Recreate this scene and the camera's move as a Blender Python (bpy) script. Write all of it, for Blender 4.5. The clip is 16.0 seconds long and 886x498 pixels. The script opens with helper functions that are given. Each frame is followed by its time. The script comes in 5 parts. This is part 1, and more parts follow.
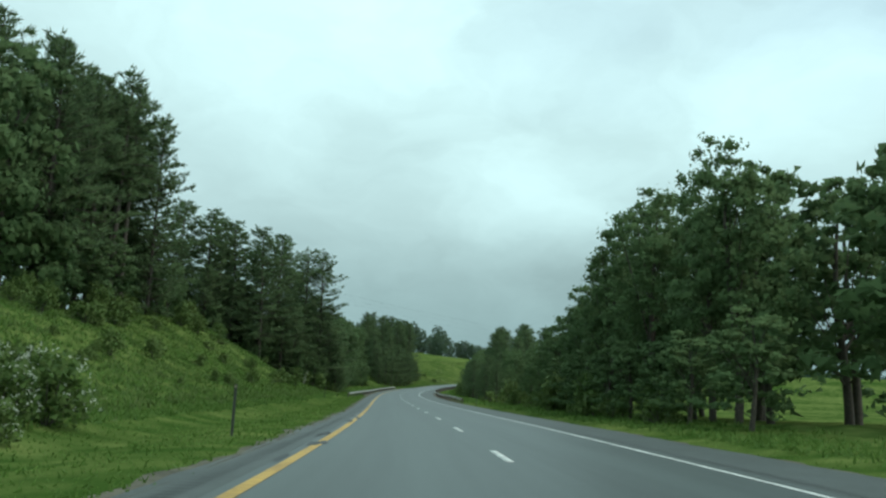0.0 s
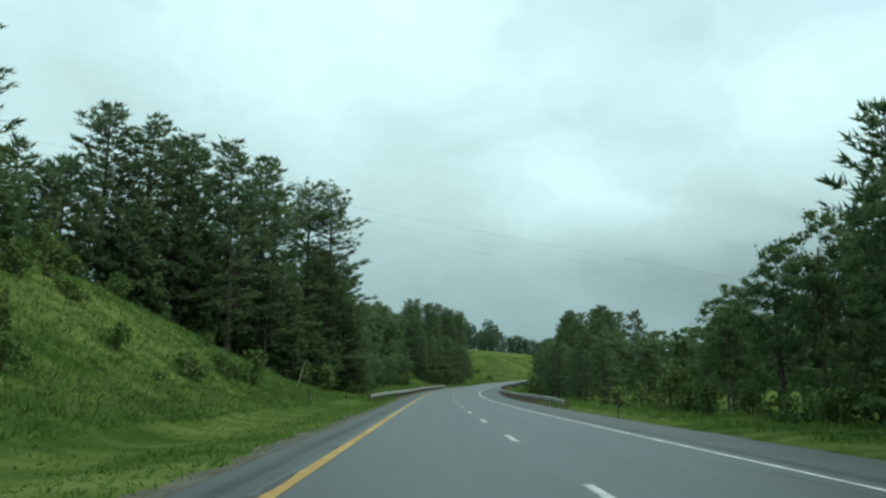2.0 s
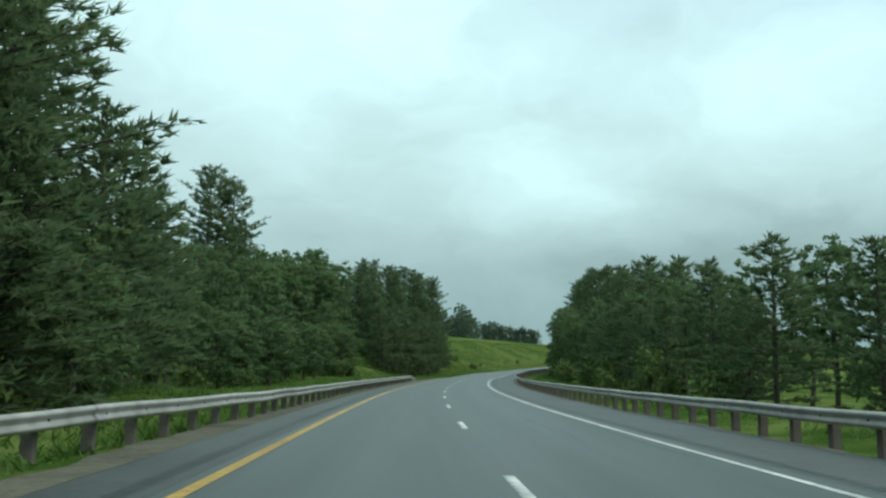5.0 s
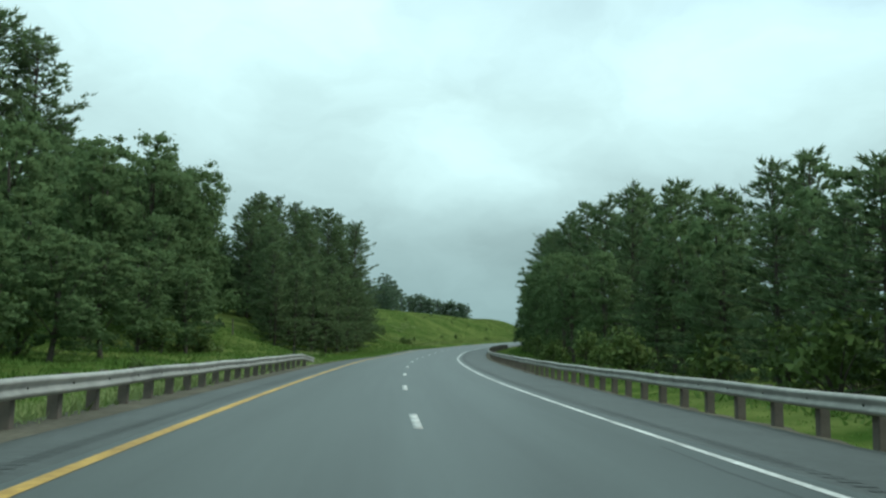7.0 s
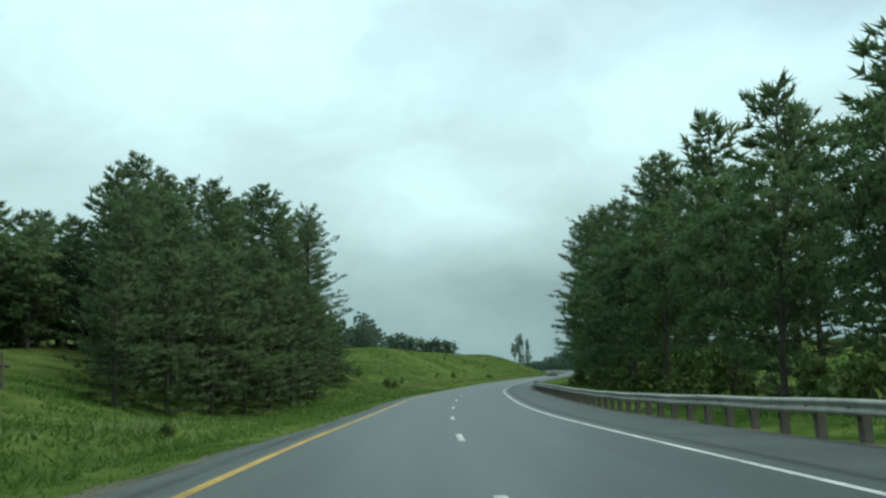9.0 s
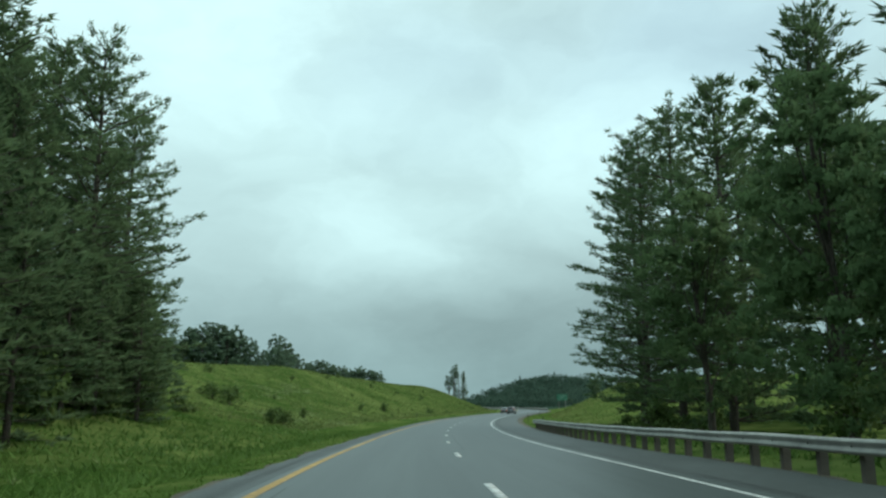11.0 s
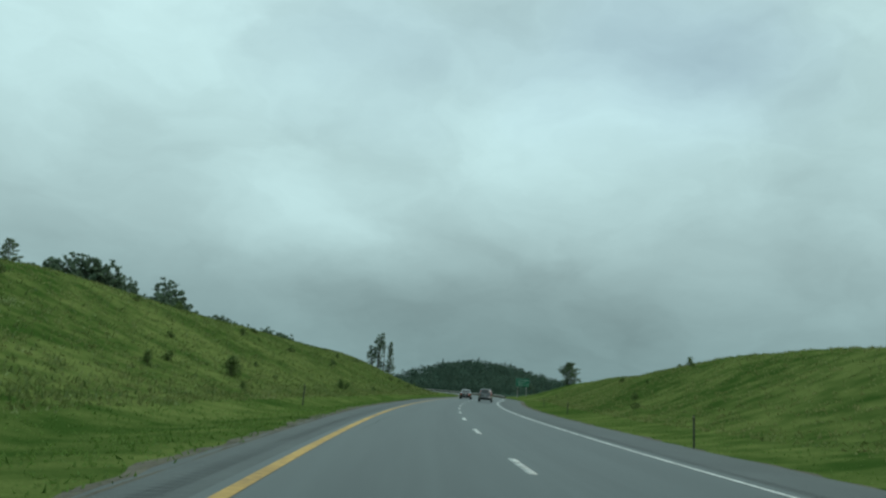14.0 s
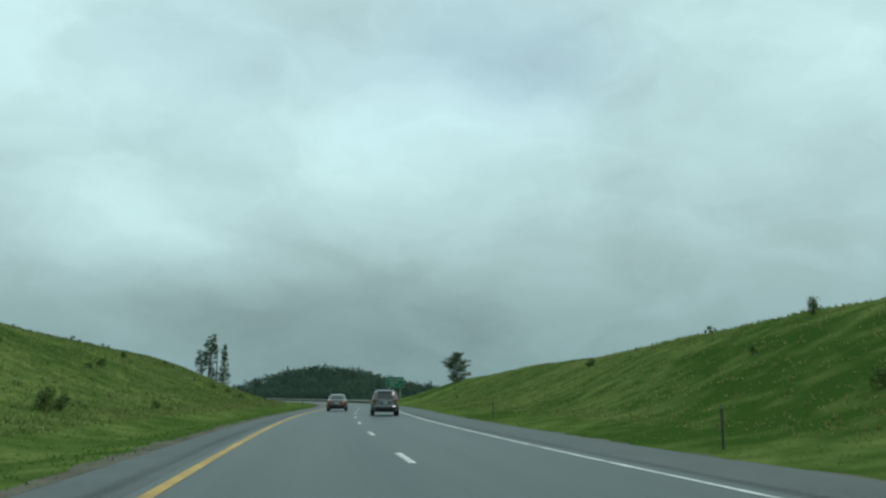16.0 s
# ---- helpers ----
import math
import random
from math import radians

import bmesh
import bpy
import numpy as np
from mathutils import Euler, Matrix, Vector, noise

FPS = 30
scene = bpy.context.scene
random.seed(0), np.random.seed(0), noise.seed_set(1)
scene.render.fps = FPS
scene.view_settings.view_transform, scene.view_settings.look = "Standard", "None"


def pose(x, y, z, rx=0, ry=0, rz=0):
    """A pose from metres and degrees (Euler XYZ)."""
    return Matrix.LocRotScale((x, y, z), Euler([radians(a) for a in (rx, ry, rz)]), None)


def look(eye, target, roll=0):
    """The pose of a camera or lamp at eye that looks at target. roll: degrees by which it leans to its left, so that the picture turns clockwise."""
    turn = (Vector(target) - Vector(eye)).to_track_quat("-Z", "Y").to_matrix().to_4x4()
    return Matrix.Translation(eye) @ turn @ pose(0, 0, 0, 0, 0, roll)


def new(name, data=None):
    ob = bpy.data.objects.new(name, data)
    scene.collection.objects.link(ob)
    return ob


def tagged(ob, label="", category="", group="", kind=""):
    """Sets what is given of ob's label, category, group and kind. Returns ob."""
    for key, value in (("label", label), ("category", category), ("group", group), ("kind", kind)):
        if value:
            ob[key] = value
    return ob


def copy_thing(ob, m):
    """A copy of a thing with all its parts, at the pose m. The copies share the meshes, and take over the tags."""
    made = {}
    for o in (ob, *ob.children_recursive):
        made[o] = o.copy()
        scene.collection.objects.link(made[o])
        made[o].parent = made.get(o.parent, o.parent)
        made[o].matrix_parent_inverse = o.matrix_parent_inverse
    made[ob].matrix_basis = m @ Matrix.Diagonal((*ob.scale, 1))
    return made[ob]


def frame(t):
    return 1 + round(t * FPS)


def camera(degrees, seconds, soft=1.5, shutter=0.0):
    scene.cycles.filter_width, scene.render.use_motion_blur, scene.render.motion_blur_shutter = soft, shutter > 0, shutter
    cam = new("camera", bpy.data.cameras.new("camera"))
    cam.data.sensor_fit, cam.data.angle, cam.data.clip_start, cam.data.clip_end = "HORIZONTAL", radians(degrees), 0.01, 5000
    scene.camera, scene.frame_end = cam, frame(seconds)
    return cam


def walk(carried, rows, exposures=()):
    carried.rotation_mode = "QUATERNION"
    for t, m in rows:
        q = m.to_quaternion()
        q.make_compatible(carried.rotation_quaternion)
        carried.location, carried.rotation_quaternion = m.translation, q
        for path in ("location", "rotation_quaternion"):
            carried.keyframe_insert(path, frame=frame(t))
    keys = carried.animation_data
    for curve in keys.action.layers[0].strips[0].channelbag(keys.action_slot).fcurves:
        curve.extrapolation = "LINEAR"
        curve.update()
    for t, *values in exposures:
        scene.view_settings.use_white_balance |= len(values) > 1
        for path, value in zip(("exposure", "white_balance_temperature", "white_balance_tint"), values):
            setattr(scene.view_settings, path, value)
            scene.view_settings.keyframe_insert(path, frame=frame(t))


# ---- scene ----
cam = camera(53.36, 16.0, soft=2.4)

PATH = [  # seconds, place, then yaw, pitch and lean in degrees
    (0.0, 1.224, 0.121, 1.122, 4.589, 9.382, 2.344),
    (0.5, -0.402, 14.228, 1.157, 5.723, 9.214, 2.469),
    (1.0, -2.236, 28.302, 1.131, 7.586, 8.547, -0.614),
    (1.5, -4.058, 42.387, 1.145, 8.062, 8.829, 0.193),
    (2.0, -6.003, 56.470, 1.147, 7.560, 9.257, 0.989),
    (2.5, -8.002, 70.554, 1.182, 7.317, 9.415, 2.005),
    (3.0, -9.905, 84.662, 1.224, 7.277, 9.578, 0.402),
    (3.5, -11.791, 98.796, 1.308, 6.651, 9.792, -0.754),
    (4.0, -13.692, 112.948, 1.381, 6.059, 9.647, -1.489),
    (4.2, -14.331, 118.634, 1.449, 6.285, 9.390, 0.244),
    (4.5, -15.411, 127.158, 1.522, 6.060, 9.268, 0.477),
    (5.0, -17.152, 141.384, 1.669, 5.353, 8.796, 0.687),
    (5.5, -18.832, 155.651, 1.845, 4.466, 8.194, 0.707),
    (6.0, -20.402, 169.978, 2.046, 3.709, 7.682, 0.548),
    (6.3, -21.292, 178.592, 2.174, 3.435, 7.511, 0.380),
    (6.5, -21.823, 184.347, 2.219, 2.869, 7.311, 0.189),
    (7.0, -23.029, 198.785, 2.468, 0.295, 7.371, 1.428),
    (7.5, -24.150, 213.272, 2.686, -0.972, 7.968, 1.168),
    (8.0, -25.139, 227.814, 2.916, -1.814, 8.370, 0.492),
    (8.5, -25.799, 242.404, 3.177, -1.609, 9.503, 1.003),
    (8.7, -25.979, 248.254, 3.289, -1.174, 9.895, -1.907),
    (9.0, -26.252, 257.033, 3.498, -1.336, 10.081, -1.916),
    (9.5, -26.507, 271.700, 3.862, -2.407, 10.696, -1.522),
    (10.0, -26.532, 286.378, 4.236, -3.879, 11.450, -0.878),
    (10.5, -26.286, 301.055, 4.617, -5.051, 12.044, -0.273),
    (10.8, -26.009, 309.854, 4.845, -5.332, 12.190, -0.053),
    (11.0, -25.781, 315.724, 5.007, -6.048, 12.276, -0.279),
    (11.5, -24.960, 330.363, 5.372, -7.512, 12.256, 0.275),
    (12.0, -23.979, 344.972, 5.783, -8.982, 12.442, -1.367),
    (12.5, -22.643, 359.544, 6.199, -8.923, 11.970, -2.424),
    (13.0, -21.215, 374.073, 6.654, -9.594, 11.744, -1.627),
    (13.5, -19.469, 388.553, 7.110, -10.059, 11.858, 1.607),
    (14.0, -17.544, 402.984, 7.604, -10.655, 11.223, 4.200),
    (14.5, -15.265, 417.348, 8.120, -13.613, 11.189, 6.531),
    (15.0, -12.709, 431.640, 8.655, -15.956, 11.635, 4.442),
    (15.2, -11.590, 437.330, 8.858, -16.771, 11.805, 2.232),
    (15.5, -9.861, 445.855, 9.163, -18.373, 12.124, 1.802),
    (15.9, -7.450, 457.182, 9.592, -20.589, 11.906, 0.531),
    (16.0, -6.868, 460.018, 9.696, -21.115, 11.850, 0.075),
]


def aim(x, y, z, yaw, pitch, lean):
    a, b = radians(yaw), radians(pitch)
    way = Vector((-math.sin(a) * math.cos(b), math.cos(a) * math.cos(b), math.sin(b)))
    return look((x, y, z), Vector((x, y, z)) + way, lean)


walk(cam, [(row[0], aim(*row[1:])) for row in PATH], exposures=((0, 0.15), (6.3, 0.17), (7.0, 0.22), (7.5, 0.30), (8.0, 0.30), (8.7, 0.20), (10.8, 0.10), (12.0, -0.04), (13.0, -0.12), (14.0, -0.26), (14.6, -0.24), (15.5, -0.17), (16, -0.14)))

# ---- world and light ----
world = bpy.data.worlds.new("overcast_sky")
scene.world = world
world.use_nodes = True
wn, wl = world.node_tree.nodes, world.node_tree.links
wn.clear()


def wnode(kind, **values):
    n = wn.new(kind)
    for key, value in values.items():
        n.inputs[key].default_value = value
    return n


# banks of brighter and darker cloud: bearing to the right and height in degrees, reach, gain
CLOUD_BANKS = ((3, 12.6, 11, 0.22), (-3, 13.5, 9, 0.12), (19, 18.5, 16, 0.22), (-14, 24, 24, 0.20), (16, 7.5, 14, -0.20), (5, 8.2, 9, -0.14), (11, 13.2, 7, -0.12), (27, 9.5, 12, -0.12), (-9, 17, 8, -0.06))
SUN_UP, SUN_TURN = 54, 105  # degrees: height, and turn from straight ahead to the right
sky = wn.new("ShaderNodeTexSky")
sky.sky_type, sky.sun_disc = "NISHITA", False
sky.sun_elevation, sky.sun_rotation = radians(SUN_UP), radians(SUN_TURN)
sky.air_density, sky.dust_density, sky.ozone_density = 1.0, 0.8, 2.0
blue = wn.new("ShaderNodeBackground")
blue.inputs["Strength"].default_value = 0.15
wl.new(sky.outputs["Color"], blue.inputs["Color"])
coord = wn.new("ShaderNodeTexCoord")
split = wn.new("ShaderNodeSeparateXYZ")
wl.new(coord.outputs["Generated"], split.inputs[0])


def wmath(op, a, b=None):
    n = wn.new("ShaderNodeMath")
    n.operation = op
    for k, v in enumerate((a, b)):
        if v is not None:
            if isinstance(v, (int, float)):
                n.inputs[k].default_value = v
            else:
                wl.new(v, n.inputs[k])
    return n.outputs[0]


# the cloud deck, laid out by bearing and height (radians), heights stretched so that clouds flatten towards the horizon
bearing = wmath("ARCTAN2", split.outputs["X"], split.outputs["Y"])
tall = wmath("MULTIPLY", split.outputs["Z"], 1.9)
flat = wn.new("ShaderNodeCombineXYZ")
wl.new(bearing, flat.inputs["X"])
wl.new(tall, flat.inputs["Y"])
warp = wnode("ShaderNodeTexNoise", Scale=5.0, Detail=5.0, Roughness=0.55)
wl.new(flat.outputs[0], warp.inputs["Vector"])
shift = wn.new("ShaderNodeVectorMath")
shift.operation = "MULTIPLY_ADD"
shift.inputs[1].default_value, shift.inputs[2].default_value = (0.26, 0.22, 0.0), (-0.13, -0.11, 0.0)
wl.new(warp.outputs["Color"], shift.inputs[0])
torn = wn.new("ShaderNodeVectorMath")
torn.operation = "ADD"
wl.new(flat.outputs[0], torn.inputs[0])
wl.new(shift.outputs[0], torn.inputs[1])


def bank(turn, up, reach):
    """A soft bank of cloud round a bearing and height, in degrees: 1 in its middle, 0 past its reach."""
    d = wn.new("ShaderNodeVectorMath")
    d.operation = "DISTANCE"
    d.inputs[1].default_value = (radians(turn), math.sin(radians(up)) * 1.9, 0)
    wl.new(torn.outputs[0], d.inputs[0])
    m = wn.new("ShaderNodeMapRange")
    m.interpolation_type = "SMOOTHSTEP"
    m.inputs["From Min"].default_value, m.inputs["From Max"].default_value = radians(reach), 0.0
    wl.new(d.outputs["Value"], m.inputs["Value"])
    return m.outputs[0]


puffs = wnode("ShaderNodeTexNoise", Scale=7.0, Detail=6.0, Roughness=0.55, Distortion=0.3)
wl.new(torn.outputs[0], puffs.inputs["Vector"])
broad = wnode("ShaderNodeTexNoise", Scale=2.2, Detail=3.0, Roughness=0.5)
wl.new(flat.outputs[0], broad.inputs["Vector"])
# brightness of the deck by height
height = wn.new("ShaderNodeValToRGB")
height.color_ramp.elements[0].position, height.color_ramp.elements[0].color = 0.0, (0.29, 0.46, 0.47, 1)
height.color_ramp.elements[1].position, height.color_ramp.elements[1].color = 0.62, (0.72, 1.01, 1.02, 1)
for place, colour in ((0.10, (0.365, 0.55, 0.56, 1)), (0.20, (0.535, 0.77, 0.78, 1)), (0.34, (0.675, 0.97, 0.985, 1))):
    e = height.color_ramp.elements.new(place)
    e.color = colour
wl.new(split.outputs["Z"], height.inputs["Fac"])
shade = wmath("ADD", wmath("MULTIPLY", puffs.outputs["Fac"], 0.40), wmath("MULTIPLY", broad.outputs["Fac"], 0.40))
shade = wmath("ADD", shade, 0.51)
for turn, up, reach, gain in CLOUD_BANKS:
    shade = wmath("ADD", shade, wmath("MULTIPLY", bank(turn, up, reach), gain))
deck = wn.new("ShaderNodeVectorMath")
deck.operation = "SCALE"
wl.new(height.outputs["Color"], deck.inputs[0])
wl.new(shade, deck.inputs["Scale"])
cloud = wn.new("ShaderNodeBackground")
cloud.inputs["Strength"].default_value = 0.92
wl.new(deck.outputs[0], cloud.inputs["Color"])
gaps = wmath("ADD", wmath("MULTIPLY", bank(24, 25, 17), 0.24), wmath("MULTIPLY", bank(5, 24, 14), 0.15))
both = wn.new("ShaderNodeMixShader")
wl.new(gaps, both.inputs["Fac"])
wl.new(cloud.outputs[0], both.inputs[1])
wl.new(blue.outputs[0], both.inputs[2])
out = wn.new("ShaderNodeOutputWorld")
wl.new(both.outputs[0], out.inputs["Surface"])

sun = new("sun", bpy.data.lights.new("sun", "SUN"))
sun.data.energy, sun.data.angle, sun.data.color = 1.3, radians(25), (1.0, 0.96, 0.88)
a, b = radians(SUN_TURN), radians(SUN_UP)
sun.matrix_world = look((0, 0, 90), Vector((0, 0, 90)) - Vector((math.sin(a) * math.cos(b), math.cos(a) * math.cos(b), math.sin(b))))

# ---- materials ----


def material(name, base, rough=0.7, metal=0.0, spread=0.25, grain=8.0, bump=0.2, bump_at=60.0, coarse=0.6, leaf=0.0, random=0.0,
             spec=0.5, alt=None, stretch=None, depth=0.02, tracks=0.0, even=0.35):
    """A surface with grain at two scales, bump, and an own shade for each object or island."""
    m = bpy.data.materials.new(name)
    m.use_nodes = True
    n, l = m.node_tree.nodes, m.node_tree.links
    n.clear()
    p = n.new("ShaderNodeBsdfPrincipled")
    p.inputs["Roughness"].default_value, p.inputs["Metallic"].default_value = rough, metal
    p.inputs["Specular IOR Level"].default_value = spec
    c = n.new("ShaderNodeTexCoord")
    source = c.outputs["Object"]
    if stretch:
        mp = n.new("ShaderNodeMapping")
        mp.inputs["Scale"].default_value = stretch
        l.new(c.outputs["UV"], mp.inputs["Vector"])
        source = mp.outputs[0]
    t1, t2 = n.new("ShaderNodeTexNoise"), n.new("ShaderNodeTexNoise")
    t1.inputs["Scale"].default_value, t1.inputs["Detail"].default_value = grain, 6
    t2.inputs["Scale"].default_value, t2.inputs["Detail"].default_value = coarse, 3
    l.new(source, t1.inputs["Vector"])
    l.new(source, t2.inputs["Vector"])
    add = n.new("ShaderNodeMath")
    add.operation = "ADD"
    l.new(t1.outputs["Fac"], add.inputs[0])
    l.new(t2.outputs["Fac"], add.inputs[1])
    value = add.outputs[0]
    if random:
        geo, info = n.new("ShaderNodeNewGeometry"), n.new("ShaderNodeObjectInfo")
        for src, weight in ((geo.outputs["Random Per Island"], random), (info.outputs["Random"], random * 0.8)):
            k = n.new("ShaderNodeMath")
            k.operation = "MULTIPLY_ADD"
            k.inputs[1].default_value = weight
            l.new(src, k.inputs[0])
            l.new(value, k.inputs[2])
            value = k.outputs[0]
    if tracks:  # worn bands where the wheels run, by the offset across the road
        across, wave = n.new("ShaderNodeSeparateXYZ"), n.new("ShaderNodeMath")
        l.new(c.outputs["UV"], across.inputs[0])
        wave.operation = "SINE"
        turn, band = n.new("ShaderNodeMath"), n.new("ShaderNodeMath")
        turn.operation, turn.inputs[1].default_value, turn.inputs[2].default_value = "MULTIPLY_ADD", 2 * math.pi / 1.83, 1.0
        band.operation, band.inputs[1].default_value = "MULTIPLY_ADD", tracks
        l.new(across.outputs["X"], turn.inputs[0])
        l.new(turn.outputs[0], wave.inputs[0])
        l.new(wave.outputs[0], band.inputs[0])
        l.new(value, band.inputs[2])
        value = band.outputs[0]
    span = n.new("ShaderNodeMapRange")
    span.inputs["From Min"].default_value = 1 - even
    span.inputs["From Max"].default_value = 1 + even + random * 1.8
    l.new(value, span.inputs["Value"])
    ramp = n.new("ShaderNodeValToRGB")
    low = tuple(v * (1 - spread) for v in base)
    high = alt or tuple(min(1.0, v * (1 + spread)) for v in base)
    ramp.color_ramp.elements[0].color = (*low, 1)
    ramp.color_ramp.elements[1].color = (*high, 1)
    l.new(span.outputs[0], ramp.inputs["Fac"])
    l.new(ramp.outputs["Color"], p.inputs["Base Color"])
    if bump:
        t3, bp = n.new("ShaderNodeTexNoise"), n.new("ShaderNodeBump")
        t3.inputs["Scale"].default_value, t3.inputs["Detail"].default_value = bump_at, 4
        l.new(c.outputs["Object"], t3.inputs["Vector"])
        bp.inputs["Strength"].default_value, bp.inputs["Distance"].default_value = bump, depth
        l.new(t3.outputs["Fac"], bp.inputs["Height"])
        l.new(bp.outputs[0], p.inputs["Normal"])
    o = n.new("ShaderNodeOutputMaterial")
    if leaf:
        tr, mx = n.new("ShaderNodeBsdfTranslucent"), n.new("ShaderNodeMixShader")
        l.new(ramp.outputs["Color"], tr.inputs["Color"])
        mx.inputs["Fac"].default_value = leaf
        l.new(p.outputs[0], mx.inputs[1])
        l.new(tr.outputs[0], mx.inputs[2])
        l.new(mx.outputs[0], o.inputs["Surface"])
    else:
        l.new(p.outputs[0], o.inputs["Surface"])
    return m


M_ASPHALT = material("asphalt", (0.045, 0.059, 0.056), rough=0.45, spread=0.22, grain=3.0, coarse=0.5, bump=0.25, bump_at=90, stretch=(1.4, 0.035, 1), spec=0.42, depth=0.006, tracks=0.13)
M_SHOULDER = material("shoulder_asphalt", (0.053, 0.064, 0.061), rough=0.55, spread=0.32, grain=5.0, coarse=0.4, bump=0.4, bump_at=60, spec=0.35, depth=0.01)
M_GRAVEL = material("gravel", (0.112, 0.110, 0.088), rough=0.9, spread=0.45, grain=9, coarse=0.7, bump=0.8, bump_at=30, depth=0.03, spec=0.1, alt=(0.175, 0.165, 0.125))
M_WHITE = material("white_line_paint", (0.52, 0.54, 0.52), rough=0.55, spread=0.50, grain=7, coarse=0.8, bump=0.2)
M_YELLOW = material("yellow_line_paint", (0.48, 0.26, 0.028), rough=0.55, spread=0.5, grain=7, coarse=0.35, bump=0.2, alt=(0.60, 0.37, 0.06))
M_GROOVE = material("tar", (0.030, 0.036, 0.036), rough=0.6, spread=0.3)
M_RUMBLE = material("worn_groove", (0.036, 0.042, 0.041), rough=0.6, spread=0.25, grain=5.0, coarse=0.4, bump=0.0, spec=0.3)
M_EARTH = material("grass_ground", (0.066, 0.136, 0.028), rough=0.9, spread=0.40, grain=0.5, coarse=0.06, bump=0.6, bump_at=7.0, alt=(0.130, 0.172, 0.050), depth=0.2, spec=0.0, even=0.18)
M_GRASS = material("grass_blades", (0.072, 0.168, 0.030), rough=0.7, spread=0.38, grain=0.5, coarse=0.08, bump=0, leaf=0.45, random=0.22, alt=(0.142, 0.246, 0.058), spec=0.12, even=0.26)
# Olive hillside grass, with the windscreen's pale veil mixed into the colour.
M_VEILED_GRASS = material("veiled_hillside_grass", (0.134, 0.221, 0.055), rough=0.7, spread=0.30, grain=0.30, coarse=0.045, bump=0, leaf=0.45, random=0.18, alt=(0.258, 0.279, 0.106), spec=0.10, even=0.19)
M_MOWN = material("verge_grass", (0.098, 0.200, 0.038), rough=0.7, spread=0.3, grain=0.5, coarse=0.1, bump=0, leaf=0.45, random=0.2, alt=(0.165, 0.275, 0.062), spec=0.12)
M_WEED = material("weed_leaves", (0.070, 0.150, 0.034), rough=0.6, spread=0.35, grain=1.0, coarse=0.2, bump=0, leaf=0.35, random=0.4, alt=(0.16, 0.22, 0.07), spec=0.12)
M_BLOOM = material("pale_blossom", (0.23, 0.30, 0.12), rough=0.7, spread=0.3, bump=0, random=0.3, leaf=0.4, spec=0.1)
M_PETAL = material("white_petals", (0.62, 0.64, 0.55), rough=0.7, spread=0.2, bump=0, random=0.3, leaf=0.3, spec=0.1)
M_NEEDLE = material("pine_needles", (0.092, 0.156, 0.078), rough=0.65, spread=0.35, grain=0.6, coarse=0.25, bump=0, leaf=0.50, random=0.20, alt=(0.175, 0.262, 0.118), spec=0.08)
M_LEAF = material("broad_leaves", (0.090, 0.160, 0.070), rough=0.65, spread=0.35, grain=0.6, coarse=0.25, bump=0, leaf=0.50, random=0.22, alt=(0.172, 0.262, 0.112), spec=0.06)
# Distant woods: the bluish air haze is painted into this leaf colour.
M_FAR_HAZE = material("far_hazy_leaves", (0.060, 0.108, 0.082), rough=0.8, spread=0.25, grain=0.06, coarse=0.02, bump=0, leaf=0.40, random=0.10, alt=(0.092, 0.150, 0.110), spec=0.0)
# Crest leaves made paler and greyer, so the colour itself carries the haze.
M_CREST_HAZE = material("crest_hazy_leaves", (0.110, 0.180, 0.118), rough=0.7, spread=0.30, grain=0.3, coarse=0.1, bump=0, leaf=0.40, random=0.25, alt=(0.180, 0.262, 0.165), spec=0.06)
M_BARK = material("grey_bark", (0.075, 0.062, 0.050), rough=0.9, spread=0.4, grain=5, bump=0.7, bump_at=12, depth=0.05)
M_BIRCH = material("birch_bark", (0.34, 0.33, 0.30), rough=0.8, spread=0.35, grain=6, bump=0.3, bump_at=12)
M_STEEL = material("galvanised_steel", (0.36, 0.355, 0.33), rough=0.55, metal=0.35, spread=0.35, grain=3, coarse=0.5, bump=0.15, bump_at=15)
M_TIMBER = material("weathered_timber", (0.125, 0.108, 0.090), rough=0.9, spread=0.4, grain=5, bump=0.5, bump_at=25, random=0.4)
M_POST = material("dark_post_steel", (0.045, 0.050, 0.042), rough=0.6, metal=0.3, spread=0.3)
M_REFLECT = material("reflector", (0.22, 0.20, 0.14), rough=0.3, spread=0.2)
M_SIGN = material("green_sign_sheet", (0.004, 0.125, 0.066), rough=0.5, spread=0.12, grain=2, bump=0)
M_SIGNWHITE = material("white_sign_sheet", (0.42, 0.50, 0.46), rough=0.45, spread=0.08, bump=0)
M_WIRE = material("black_cable", (0.02, 0.02, 0.02), rough=0.6)
M_SILVER = material("silver_car_paint", (0.095, 0.097, 0.106), rough=0.28, metal=0.75, spread=0.06, bump=0)
M_MAROON = material("dark_maroon_car_paint", (0.050, 0.034, 0.036), rough=0.2, metal=0.55, spread=0.08, bump=0, spec=0.7)
for paint in (M_SILVER, M_MAROON):  # clear lacquer
    paint.node_tree.nodes["Principled BSDF"].inputs["Coat Weight"].default_value = 1.0
    paint.node_tree.nodes["Principled BSDF"].inputs["Coat Roughness"].default_value = 0.04
M_GLASS = material("dark_car_glass", (0.012, 0.015, 0.016), rough=0.06, spread=0.1, bump=0, spec=0.8)
M_RUBBER = material("tyre_rubber", (0.018, 0.018, 0.018), rough=0.85, spread=0.3)
M_RIM = material("alloy_rim", (0.42, 0.42, 0.42), rough=0.35, metal=0.8, spread=0.1, bump=0)
M_PLASTIC = material("black_plastic", (0.022, 0.023, 0.024), rough=0.6, spread=0.2)
